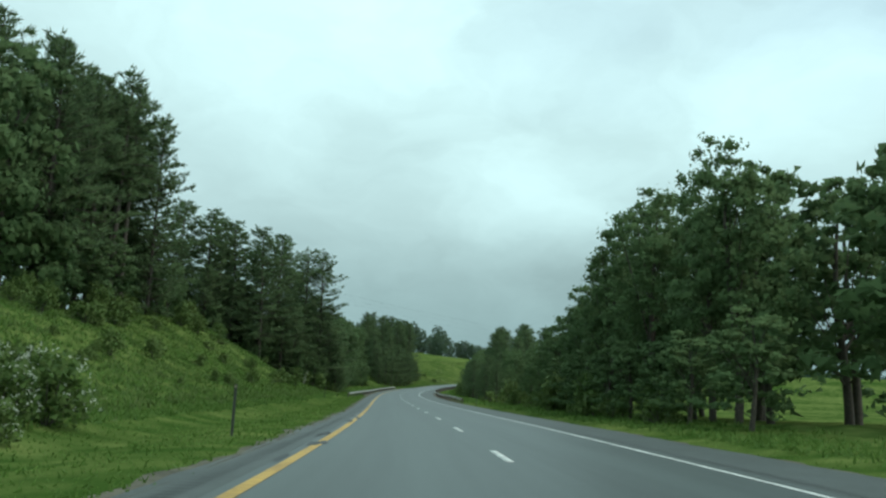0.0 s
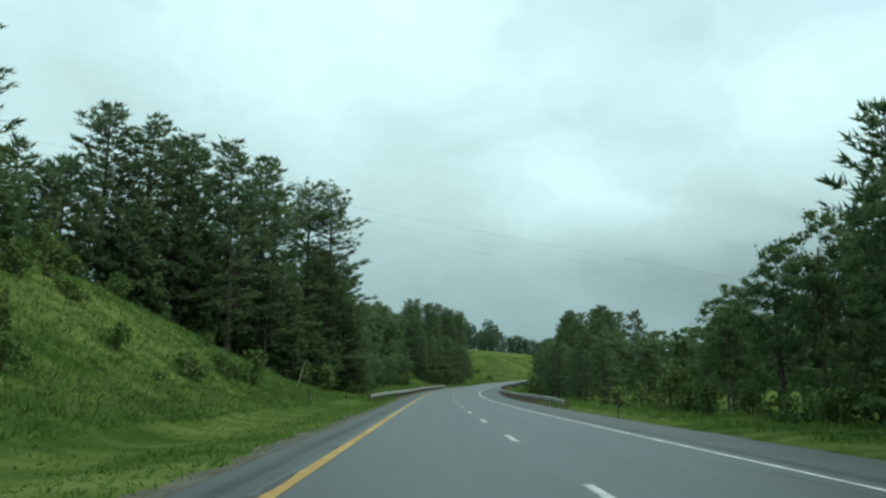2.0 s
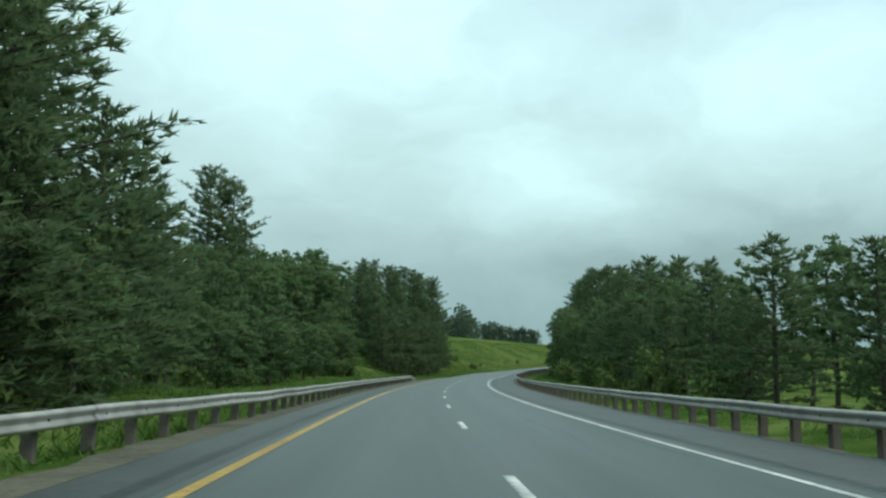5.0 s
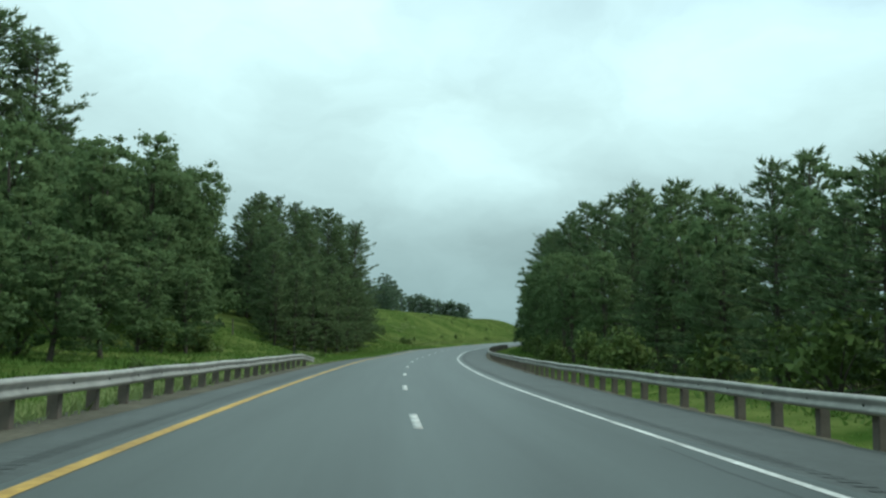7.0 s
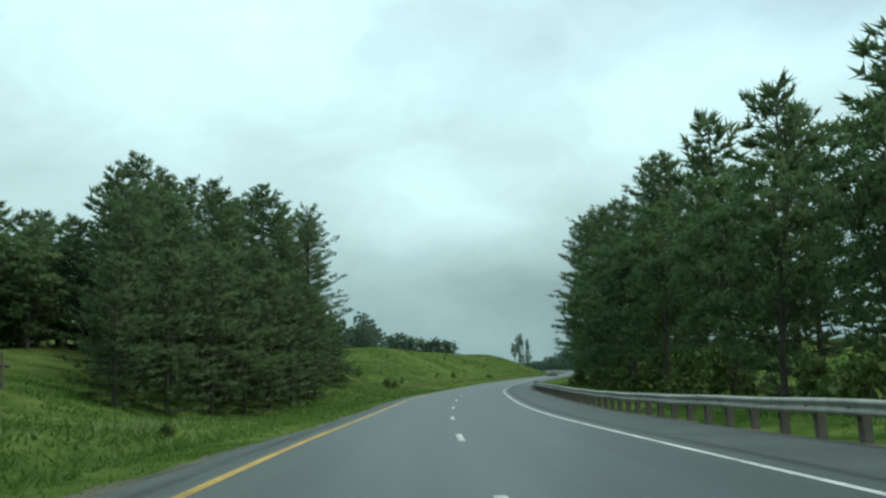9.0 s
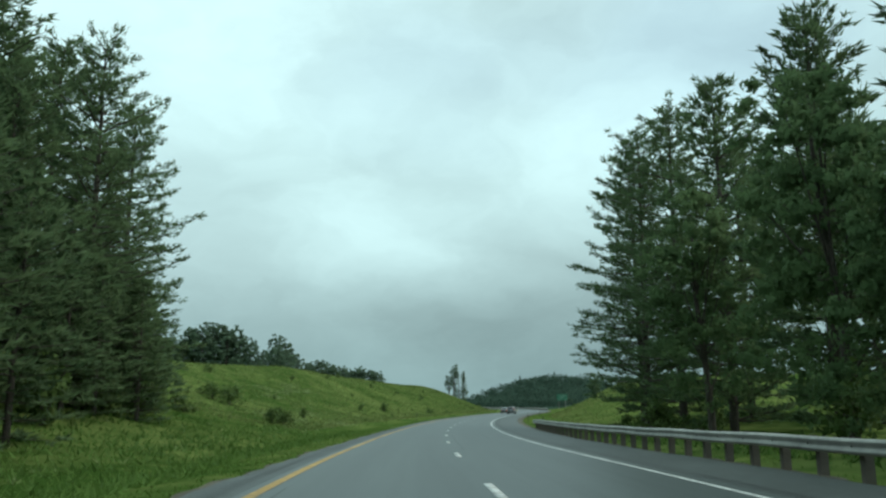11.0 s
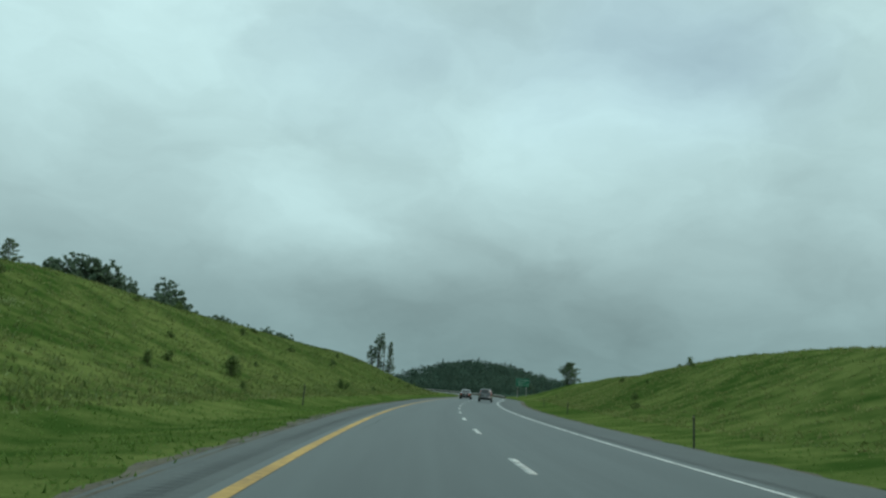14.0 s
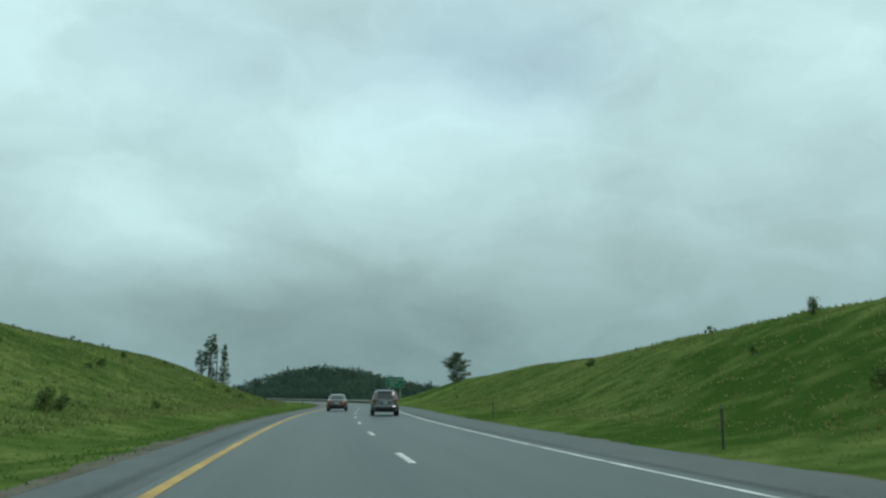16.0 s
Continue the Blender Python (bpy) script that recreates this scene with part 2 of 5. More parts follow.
M_LAMP = material("red_lamp_lens", (0.30, 0.030, 0.030), rough=0.2, spread=0.15, bump=0)
M_PLATE = material("pale_plate", (0.42, 0.50, 0.46), rough=0.4, spread=0.1, bump=0)

# ---- mesh helpers ----


def mesh_of(name, verts, faces, mat, smooth=False, uvs=None, normals=None):
    me = bpy.data.meshes.new(name)
    verts, faces = np.asarray(verts, float).reshape(-1, 3), np.asarray(faces, int)
    if normals is not None:  # every leaf turns its face the way its normal points
        a, b, c = (verts[faces[:, k]] for k in range(3))
        back = (np.cross(b - a, c - a) * np.asarray(normals)[faces[:, 0]]).sum(1) < 0
        faces = np.where(back[:, None], faces[:, ::-1], faces)
    k = faces.shape[1]
    me.vertices.add(len(verts))
    me.vertices.foreach_set("co", verts.ravel())
    me.loops.add(faces.size)
    me.loops.foreach_set("vertex_index", faces.ravel())
    me.polygons.add(len(faces))
    me.polygons.foreach_set("loop_start", np.arange(0, faces.size, k))
    me.polygons.foreach_set("loop_total", np.full(len(faces), k))
    if smooth:
        me.polygons.foreach_set("use_smooth", np.ones(len(faces), bool))
    if uvs is not None:
        layer = me.uv_layers.new(name="lane")
        layer.data.foreach_set("uv", np.asarray(uvs)[faces.ravel()].ravel())
    me.materials.append(mat)
    me.update(calc_edges=True)
    if normals is not None:
        me.normals_split_custom_set_from_vertices(np.asarray(normals, float).tolist())
    return me


def part(name, me, parent=None, label="", m=None):
    ob = new(name, me)
    if m is not None:
        ob.matrix_basis = m
    if parent is not None:
        ob.parent = parent
    return tagged(ob, label)


def thing(name, label, category, group="", kind="", m=None):
    ob = new(name)
    ob.empty_display_size = 0.2
    if m is not None:
        ob.matrix_basis = m
    return tagged(ob, label, category, group, kind)


def from_bm(name, bm, mat, smooth=False):
    me = bpy.data.meshes.new(name)
    bm.to_mesh(me)
    bm.free()
    me.materials.append(mat)
    if smooth:
        me.polygons.foreach_set("use_smooth", np.ones(len(me.polygons), bool))
    return me


def box_mesh(name, size, mat, centre=(0, 0, 0), bevel=0.0):
    bm = bmesh.new()
    bmesh.ops.create_cube(bm, size=1.0)
    for v in bm.verts:
        v.co = Vector([v.co[i] * size[i] + centre[i] for i in range(3)])
    if bevel:
        bmesh.ops.bevel(bm, geom=bm.edges[:], offset=bevel, segments=2, affect="EDGES")
    return from_bm(name, bm, mat)


def tube(points, radii, sides=7):
    """Vertices and quads of a tapered tube along points."""
    points, radii = np.asarray(points, float), np.asarray(radii, float)
    n = len(points)
    way = np.gradient(points, axis=0)
    way /= np.linalg.norm(way, axis=1)[:, None] + 1e-9
    side = np.cross(way, (0.31, 0.92, 0.24))
    side /= np.linalg.norm(side, axis=1)[:, None] + 1e-9
    up = np.cross(way, side)
    a = np.linspace(0, 2 * np.pi, sides, endpoint=False)
    ring = np.cos(a)[None, :, None] * side[:, None] + np.sin(a)[None, :, None] * up[:, None]
    v = (points[:, None] + ring * radii[:, None, None]).reshape(-1, 3)
    i, j = np.meshgrid(np.arange(n - 1), np.arange(sides), indexing="ij")
    k = (j + 1) % sides
    f = np.stack([i * sides + j, i * sides + k, (i + 1) * sides + k, (i + 1) * sides + j], -1).reshape(-1, 4)
    return v, f


def joined(pieces):
    vs, fs, at = [], [], 0
    for v, f in pieces:
        vs.append(v)
        fs.append(np.asarray(f) + at)
        at += len(v)
    return np.concatenate(vs), np.concatenate(fs)


def cards(centre, along, across, length, width):
    """Small leaf-shaped triangles at the centres."""
    along = along / (np.linalg.norm(along, axis=1)[:, None] + 1e-9)
    across = across - (across * along).sum(1)[:, None] * along
    across /= np.linalg.norm(across, axis=1)[:, None] + 1e-9
    l, w = np.asarray(length)[:, None] / 2, np.asarray(width)[:, None] / 2
    v = np.stack([centre + across * w - along * l, centre + along * l, centre - across * w - along * l * 0.7], 1)
    return v.reshape(-1, 3), np.arange(len(centre) * 3).reshape(-1, 3)


# ---- the line of the road ----
# bends (1e-5 per metre) and heights by the distance along the dashed line
BEND_AT = (-90, 0, 24, 48, 72, 96, 120, 144, 168, 192, 216, 240, 264, 288, 312, 336, 360, 384, 408, 432, 456, 480, 522, 582, 700, 800, 900)
BEND = (150.00, 125.34, 82.29, 35.08, 0.98, -15.65, -14.59, -35.26, -76.96, -110.83, -115.03, -106.17, -123.39, -133.39, -113.51, -102.62, -109.96, -115.50, -116.52, -117.65, -92.19, -82.83, -116.00, 151.70, 150.70, 60.00, 0.00)
RISE_AT = (-90, 0, 60, 90, 120, 150, 180, 210, 240, 270, 300, 330, 360, 390, 420, 450, 480, 620, 900)
RISE = (0.300, 0.000, 0.020, 0.105, 0.249, 0.468, 0.859, 1.349, 1.863, 2.577, 3.168, 4.229, 5.008, 5.954, 7.010, 8.114, 9.219, 14.744, 25.700)
S_GRID = np.arange(-90.0, 901.0, 1.0)
_k = np.interp(S_GRID, BEND_AT, BEND) * 1e-5
_turn = np.concatenate([[0], np.cumsum((_k[1:] + _k[:-1]) / 2)])
_turn += 0.098420 - np.interp(0, S_GRID, _turn)
_mid = (_turn[1:] + _turn[:-1]) / 2
_x, _y = np.concatenate([[0], np.cumsum(-np.sin(_mid))]), np.concatenate([[0], np.cumsum(np.cos(_mid))])
_x += 3.0084 - np.interp(0, S_GRID, _x)
_y += 0.082 - np.interp(0, S_GRID, _y)
_z = np.interp(S_GRID, RISE_AT, RISE)
_z = np.convolve(np.pad(_z, 12, mode="edge"), np.ones(25) / 25, mode="valid")


def at(s, u, z=0.0):
    """World places for distance s along the road, u to the right of the dashed line, z over the road."""
    s, u = np.broadcast_arrays(np.asarray(s, float), np.asarray(u, float))
    h = np.interp(s, S_GRID, _turn)
    return np.stack([np.interp(s, S_GRID, _x) + u * np.cos(h), np.interp(s, S_GRID, _y) + u * np.sin(h), np.interp(s, S_GRID, _z) + z], -1)


def turn_at(s):
    return math.degrees(np.interp(s, S_GRID, _turn))


def smooth(t):
    t = np.clip(t, 0, 1)
    return t * t * (3 - 2 * t)


LEFT_S = (-90, 40, 80, 113, 128, 145, 165, 190, 215, 265, 300, 340, 385, 405, 424, 450, 485, 540, 600, 640, 690, 735, 800, 860)
LEFT_H = (6.0, 6.0, 7.0, 9.2, 8.0, 5.4, 3.0, 0.4, -0.7, 0.4, 3.6, 5.6, 6.1, 5.8, 7.7, 8.7, 9.9, 9.3, 8.6, 9.4, 9.3, 6.4, 5.4, 3.5)
LEFT_W = (22, 22, 22, 21, 21, 21, 21, 22, 24, 26, 28, 30, 32, 33, 33, 33, 33, 33, 33, 33, 33, 33, 33, 33)
RIGHT_S = (-90, 60, 130, 200, 330, 385, 412, 450, 500, 560, 600, 650, 690, 730, 800)
RIGHT_H = (0.3, 0.3, -0.8, -1.2, -1.2, 0.0, 3.4, 6.2, 7.0, 6.3, 6.5, 5.7, 2.0, -5.0, -8.0)


def ground(s, u):
    """Height of the land over the road's edge level."""
    s, u = np.broadcast_arrays(np.asarray(s, float), np.asarray(u, float))
    left = np.interp(s, LEFT_S, LEFT_H) * smooth((-u - 9.0) / np.interp(s, LEFT_S, LEFT_W))
    back = np.clip(-u - 42.5, 0, None)
    left = left + np.interp(s, (380, 480, 560, 640, 720, 800), (0.01, 0.11, 0.07, 0.07, 0.08, 0.12)) * np.minimum(back, 190) * smooth(back / 30)
    left = left - 1.3 * np.exp(-((s - 322) / 24) ** 2 - ((u + 16) / 6) ** 2)  # a swale before the stand of pines
    right = np.interp(s, RIGHT_S, RIGHT_H) * smooth((u - 10.0) / 20)
    ditch = -0.28 * np.exp(-((np.abs(u) - 8.6) / 1.7) ** 2)
    rough = 0.16 * np.sin(s * 0.31 + 0.4 * u) * np.sin(u * 0.47 + 1.3) + 0.22 * np.sin(s * 0.083 + 2.1) * np.sin(u * 0.11 + 0.03 * s)
    rough = rough + 0.10 * np.sin(s * 0.77 + 1.7 * np.sin(u * 0.3)) * np.sin(u * 0.9 + s * 0.21)
    far = smooth((np.abs(u - 1) - 8.5) / 8) * np.interp(s, (340, 400), (1.0, 0.45))
    return np.where(u < 0, left, right) + ditch + rough * far - 0.05


def spot(s, u, sink=0.0):
    """A point on the land."""
    p = at(s, u)
    p[..., 2] += ground(s, u) - sink
    return p


# ---- ground, road and lines ----
_s = np.concatenate([np.arange(-80, 0, 10), np.arange(0, 620, 2.0), np.arange(620, 900, 10)])
_u = np.concatenate([[-420, -300, -240, -200, -170, -140, -115, -95, -80, -68, -58], np.arange(-50, -18, 2.0), np.arange(-18, -5, 0.75), [-4.5, -4.2, 0, 6.2],
                     np.arange(6.9, 16, 0.75), np.arange(16, 40, 2.0), [45, 55, 70, 90, 120, 160, 210, 280, 360]])
_S, _U = np.meshgrid(_s, _u, indexing="ij")
gv = spot(_S, _U)
gv[(_U > -4.4) & (_U < 6.3)] -= (0, 0, 0.25)
ns, nu = _S.shape
gi = np.arange(ns * nu).reshape(ns, nu)
gf = np.stack([gi[:-1, :-1], gi[:-1, 1:], gi[1:, 1:], gi[1:, :-1]], -1).reshape(-1, 4)
edge = np.concatenate([gi[0, :-1], gi[:-1, -1], gi[-1, :0:-1], gi[:0:-1, 0]])
gv = gv.reshape(-1, 3)
hub = np.array([-10.0, 380.0, 0.0])
ray = gv[edge] - hub
ray[:, 2] = 0
rim = hub + ray / np.linalg.norm(ray, axis=1)[:, None] * 4200
rim[:, 2] = np.clip(gv[edge][:, 2], 0, 20)
ri = len(gv) + np.arange(len(edge))
rf = np.stack([edge, ri, np.roll(ri, -1), np.roll(edge, -1)], -1)
ground_ob = part("ground", mesh_of("ground", np.concatenate([gv, rim]), np.concatenate([gf, rf]), M_EARTH, smooth=True))
tagged(ground_ob, "rolling grassy roadside land with green banks beside the highway", "ground", kind="structure")


def left_edge(s):
    """Offset of the pavement's left edge."""
    return np.interp(s, (0, 60, 90, 112, 150, 250, 285, 400, 430, 452, 620), (-4.75, -4.85, -5.1, -5.2, -5.45, -5.4, -4.75, -4.75, -5.1, -5.4, -5.5))


def strip(name, u0, u1, mat, s0=-80, s1=890, step=2.0, z=0.0, columns=2, wobble=0.0, parent=None, label="", drop=0.0):
    """A ribbon along the road between two offsets; wobble makes its outer edge ragged, drop lowers it."""
    s, t = np.meshgrid(np.arange(s0, s1 + 0.01, step), np.linspace(0, 1, columns), indexing="ij")
    a, b = (e(s) if callable(e) else e for e in (u0, u1))
    u = a + (b - a) * t
    if wobble:
        u = u + t * wobble * (np.sin(s * 0.9) + np.sin(s * 0.37 + 1) + np.sin(s * 2.3 + 2)) / 3
    v = at(s, u, z)
    v[..., 2] -= t * drop
    n, k = s.shape
    i = np.arange(n * k).reshape(n, k)
    f = np.stack([i[:-1, :-1], i[:-1, 1:], i[1:, 1:], i[1:, :-1]], -1).reshape(-1, 4)
    if u[0, -1] < u[0, 0]:
        f = f[:, ::-1]
    return part(name, mesh_of(name, v, f, mat, uvs=np.stack([u, s], -1).reshape(-1, 2)), parent, label)


def slab(u0, u1, s0, s1, z=0.006):
    """A thin raised plate on the road, as vertices and quads."""
    v = np.concatenate([at((s0, s0, s1, s1), (u0, u1, u1, u0), z), at((s0, s0, s1, s1), (u0, u1, u1, u0), z - 0.012)])
    return v, [(0, 1, 2, 3), (0, 4, 5, 1), (1, 5, 6, 2), (2, 6, 7, 3), (3, 7, 4, 0)]


road = tagged(strip("road", -3.9, 4.0, M_ASPHALT, columns=9), "damp grey asphalt highway with two lanes", "road", kind="structure")
left_shoulder = tagged(strip("shoulder_left", -3.9, left_edge, M_SHOULDER, columns=3, wobble=0.10, z=-0.004, drop=0.03, step=1.0),
                       "narrow grey asphalt shoulder along the yellow line", "shoulder", kind="structure")
right_shoulder = tagged(strip("shoulder_right", 4.0, 6.75, M_SHOULDER, columns=4, wobble=0.12, z=-0.004, drop=0.05),
                        "wide grey asphalt shoulder along the white line", "shoulder", kind="structure")
tagged(strip("verge_left", lambda s: left_edge(s) + 0.15, lambda s: left_edge(s) - np.interp(s, (0, 60, 140, 155, 245, 285, 400, 430, 452), (0.2, 0.3, 0.35, 0.8, 0.8, 0.12, 0.12, 0.3, 0.4)), M_GRAVEL, columns=3, wobble=0.22, z=-0.028, drop=0.02, step=0.5), "strip of brown gravel at the road's edge", "verge", kind="structure")
tagged(strip("verge_right", 6.55, 7.45, M_GRAVEL, columns=3, wobble=0.35, z=-0.05, drop=0.09, step=0.5), "strip of brown gravel at the road's edge", "verge", kind="structure")
strip("yellow_line", -3.74, -3.56, M_YELLOW, z=0.006, columns=2, parent=road, label="worn solid yellow edge line")
strip("white_line", 3.60, 3.73, M_WHITE, z=0.006, columns=2, parent=road, label="solid white edge line")
DASH = 3.05
DASH_S, DASH_SHIFT = (17, 54, 92, 152, 191, 216, 241, 267, 280, 331, 357, 395, 420, 456, 480, 560), (5.3, 5.8, 6.1, 6.2, 8.4, 8.8, 9.5, 10.9, 11.4, 14.6, 15.9, 17.1, 18.0, 17.6, 17.0, 17.0)
for n in range(-4, 62):
    mid = 12.19 * n
    mid += np.interp(mid + 11, DASH_S, DASH_SHIFT)
    v, f = joined([slab(-0.075, 0.075, mid - DASH / 2 + DASH * q / 3, mid - DASH / 2 + DASH * (q + 1) / 3) for q in range(3)])
    part("lane_dash", mesh_of("lane_dash", v, f, M_WHITE), road, "white lane dash" if n == -4 else "")
for side, u, own in ((-1, -4.30, left_shoulder), (1, 4.30, right_shoulder)):
    v, f = joined([(at((s, s, s + 0.06, s + 0.06), (u - 0.14, u + 0.14, u + 0.14, u - 0.14), 0.006), [(0, 1, 2, 3)]) for s in np.arange(-10, 600, 0.31)])
    tagged(part("rumble_strip", mesh_of("rumble_strip", v, f, M_RUMBLE), own, "row of dark rumble grooves"), kind="stuff")
random.seed(5)
cracks = []
for n in range(16):
    s, u, line = random.uniform(0, 560), random.choice((-3.3, -0.25, 0.3, 2.0, 3.3)) + random.uniform(-0.15, 0.15), []
    for k in range(random.randint(8, 30)):
        line.append((s, u))
        s, u = s + random.uniform(0.5, 1.1), u + random.uniform(-0.035, 0.035)
    for (s0, u0), (s1, u1) in zip(line, line[1:]):
        w = random.uniform(0.005, 0.012)
        cracks.append((at((s0, s0, s1, s1), (u0 - w, u0 + w, u1 + w, u1 - w), 0.003), [(0, 1, 2, 3)]))
for n in range(26):  # worn patches beside the yellow line
    s, u, w = random.uniform(12, 82), -3.58 - random.uniform(0.0, 0.42), random.uniform(0.05, 0.14)
    l = random.uniform(0.3, 1.5)
    a = np.linspace(0, 2 * np.pi, 11)[:-1]
    r = np.array([random.uniform(0.55, 1.2) for _ in a])
    cracks.append((at(s + np.sin(a) * l * r, u + np.cos(a) * w * r, 0.009), [(0, 1, 2, 3), (0, 3, 4, 5), (0, 5, 6, 7), (0, 7, 8, 9)]))
v, f = joined(cracks)
tagged(part("crack_seal", mesh_of("crack_seal", v, f, M_GROOVE), road, "dark sealed cracks along the lanes"), kind="stuff")

# ---- trees ----


def unit(v):
    return v / (np.linalg.norm(v, axis=-1, keepdims=True) + 1e-9)


def pine(seed, h=25.0, bare=0.2, width=5.0, lean=0.02, tufts=4.6, drop=0.12, step=0.80, card=1.0, taper=0.66):
    """A tall pine: tapered trunk, whorls of limbs and tufts of needles. Returns a trunk and a crown mesh."""
    g = np.random.default_rng(seed)
    zs = np.linspace(-0.6, h * 0.985, 12)
    bend = np.stack([lean * zs * np.sin(zs / h * 2 + seed), lean * zs * np.cos(zs / h * 1.5 + seed), zs], -1)
    wood = [tube(bend, 0.012 * h * (1 - zs / h) ** 0.8 + 0.03, 8)]
    c, al, ac, le, wi = [], [], [], [], []
    z = bare * h
    while z < h * 0.985:
        t = (z / h - bare) / (1 - bare)
        reach = width * (min(1.0, 0.62 + 1.6 * t) * (1 - t) ** taper + 0.10) * (1 + 0.16 * math.sin(z * 1.3 + seed))
        base = np.array([np.interp(z, zs, bend[:, 0]), np.interp(z, zs, bend[:, 1]), z])
        for a in g.uniform(0, 6.28) + np.arange(5) * 1.2566 + g.normal(0, 0.28, 5):
            if g.random() < drop:
                continue
            l = reach * g.uniform(0.42, 1.22)
            tilt = math.radians(g.normal(3 + 36 * t ** 1.6, 7))
            out = np.array([math.cos(a) * math.cos(tilt), math.sin(a) * math.cos(tilt), math.sin(tilt)])
            f = np.linspace(0, 1, 3)[:, None]
            limb = base + out * l * f + np.array([0, 0, 1.0]) * (f ** 2 * 0.12 - f * 0.10) * l
            wood.append(tube(limb, np.linspace(0.02 + 0.012 * l, 0.012, 3), 3))
            n = max(3, int(l * tufts))
            q = g.uniform(0.18 if l > 1.5 else 0.05, 1.03, n) ** 0.85
            mid = base + out * l * q[:, None] + np.array([0, 0, 1.0]) * ((q ** 2 * 0.12 - q * 0.10) * l)[:, None]
            sidev = np.array([-math.sin(a), math.cos(a), 0])
            off = g.normal(0, 0.24, n) * l * (1.12 - q)
            mid = mid + sidev * off[:, None] + np.array([0, 0, 1.0]) * g.normal(0.06, 0.10, n)[:, None]
            for k in range(6):
                d = unit(out * 0.8 + sidev * np.sign(off)[:, None] * 0.35 + g.normal(0, 0.55, (n, 3)) * np.array([1, 1, 0.6]) + np.array([0, 0, 0.28]))
                s = g.uniform(0.34, 0.80, n) * card
                c.append(mid + d * s[:, None] * 0.4 + g.normal(0, 0.13, (n, 3)) * np.array([1, 1, 0.5]))
                al.append(d)
                ac.append(g.normal(0, 1, (n, 3)))
                le.append(s)
                wi.append(s * g.uniform(0.17, 0.33, n))
        z += step * g.uniform(0.75, 1.3) * (1.0 - 0.35 * t)
    wv, wf = joined(wood)
    cv, cf = cards(np.concatenate(c), np.concatenate(al), np.concatenate(ac), np.concatenate(le), np.concatenate(wi))
    out = unit(cv * np.array([1, 1, 0]) / width + np.array([0, 0, 0.55]) + g.normal(0, 0.25, cv.shape))
    return mesh_of("trunk", wv, wf, M_BARK, smooth=True), mesh_of("crown", cv, cf, M_NEEDLE, normals=out)


def broadleaf(seed, h=16.0, width=4.5, low=0.12, blobs=70, leaves=90, size=0.34, bark=None, thin=1.0, far=None):
    """A broad-leaved tree: trunk, limbs and a crown of leaf clusters with gaps."""
    g = np.random.default_rng(seed)
    zs = np.linspace(-0.5, h * 0.8, 9)
    bend = np.stack([0.25 * np.sin(zs * 0.35 + seed), 0.25 * np.cos(zs * 0.3 + seed * 2), zs], -1)
    wood = [tube(bend, 0.014 * h * (1 - zs / h) ** 0.9 + 0.02, 8)]
    # the crown's lobes: offset, height, half width and half height
    lobes = [(0.0, 0.0, h * 0.70, width * 0.50, h * 0.30)]
    for k in range(9):
        a, q = k * 2.4 + g.uniform(-0.4, 0.4), (k + g.uniform(0.2, 0.8)) / 9
        zc = h * (low + 0.12 + (0.74 - low) * q)
        off = width * (0.62 - 0.34 * q) * g.uniform(0.8, 1.15)
        lobes.append((off * math.cos(a), off * math.sin(a), zc, width * g.uniform(0.34, 0.52), h * g.uniform(0.11, 0.17)))
    heart, rad = [], []
    while len(heart) < blobs:
        x, y, zc, rw, rh = lobes[int(g.integers(len(lobes)))]
        d = unit(g.normal(0, 1, 3) + np.array([0, 0, 0.25])) * g.uniform(0.45, 1.0) ** 0.5
        p = (x + d[0] * rw, y + d[1] * rw, max(h * low + 0.3, zc + d[2] * rh))
        heart.append(p)
        rad.append(g.uniform(0.40, 0.95) * (h / 16) ** 0.6 * (1 - 0.30 * p[2] / h))
    heart, rad = np.array(heart), np.array(rad)
    for p in heart[g.permutation(blobs)[:14]]:
        zz = max(0.3, p[2] * g.uniform(0.35, 0.75))
        foot = np.array([np.interp(zz, zs, bend[:, 0]), np.interp(zz, zs, bend[:, 1]), zz])
        k = np.linspace(0, 1, 4)[:, None]
        wood.append(tube(foot + (p - foot) * k + np.array([0, 0, 0.25]) * np.sin(k * 3.1), np.linspace(0.05 * h / 12, 0.015, 4), 4))
    n = int(leaves * thin)
    d = unit(g.normal(0, 1, (blobs, n, 3)))
    shell = rad[:, None, None] * np.abs(g.normal(0.72, 0.36, (blobs, n, 1)))
    c = (heart[:, None] + d * shell * np.array([1.2, 1.2, 0.75])).reshape(-1, 3)
    d = d.reshape(-1, 3)
    al = unit(np.cross(d, g.normal(0, 1, d.shape)) + np.array([0, 0, -0.35]))
    s = g.uniform(0.6, 1.25, len(c)) * size
    wv, wf = joined(wood)
    cv, cf = cards(c, al, np.cross(d, al) + g.normal(0, 0.35, d.shape), s, s * g.uniform(0.65, 0.95, len(c)))
    out = unit(np.repeat(d, 3, axis=0) + unit((cv - np.array([0, 0, h * 0.45])) / np.array([width, width, h * 0.5])) * 0.8 + np.array([0, 0, 0.35]))
    return mesh_of("trunk", wv, wf, bark or M_BARK, smooth=True), mesh_of("crown", cv, cf, far or M_LEAF, normals=out)


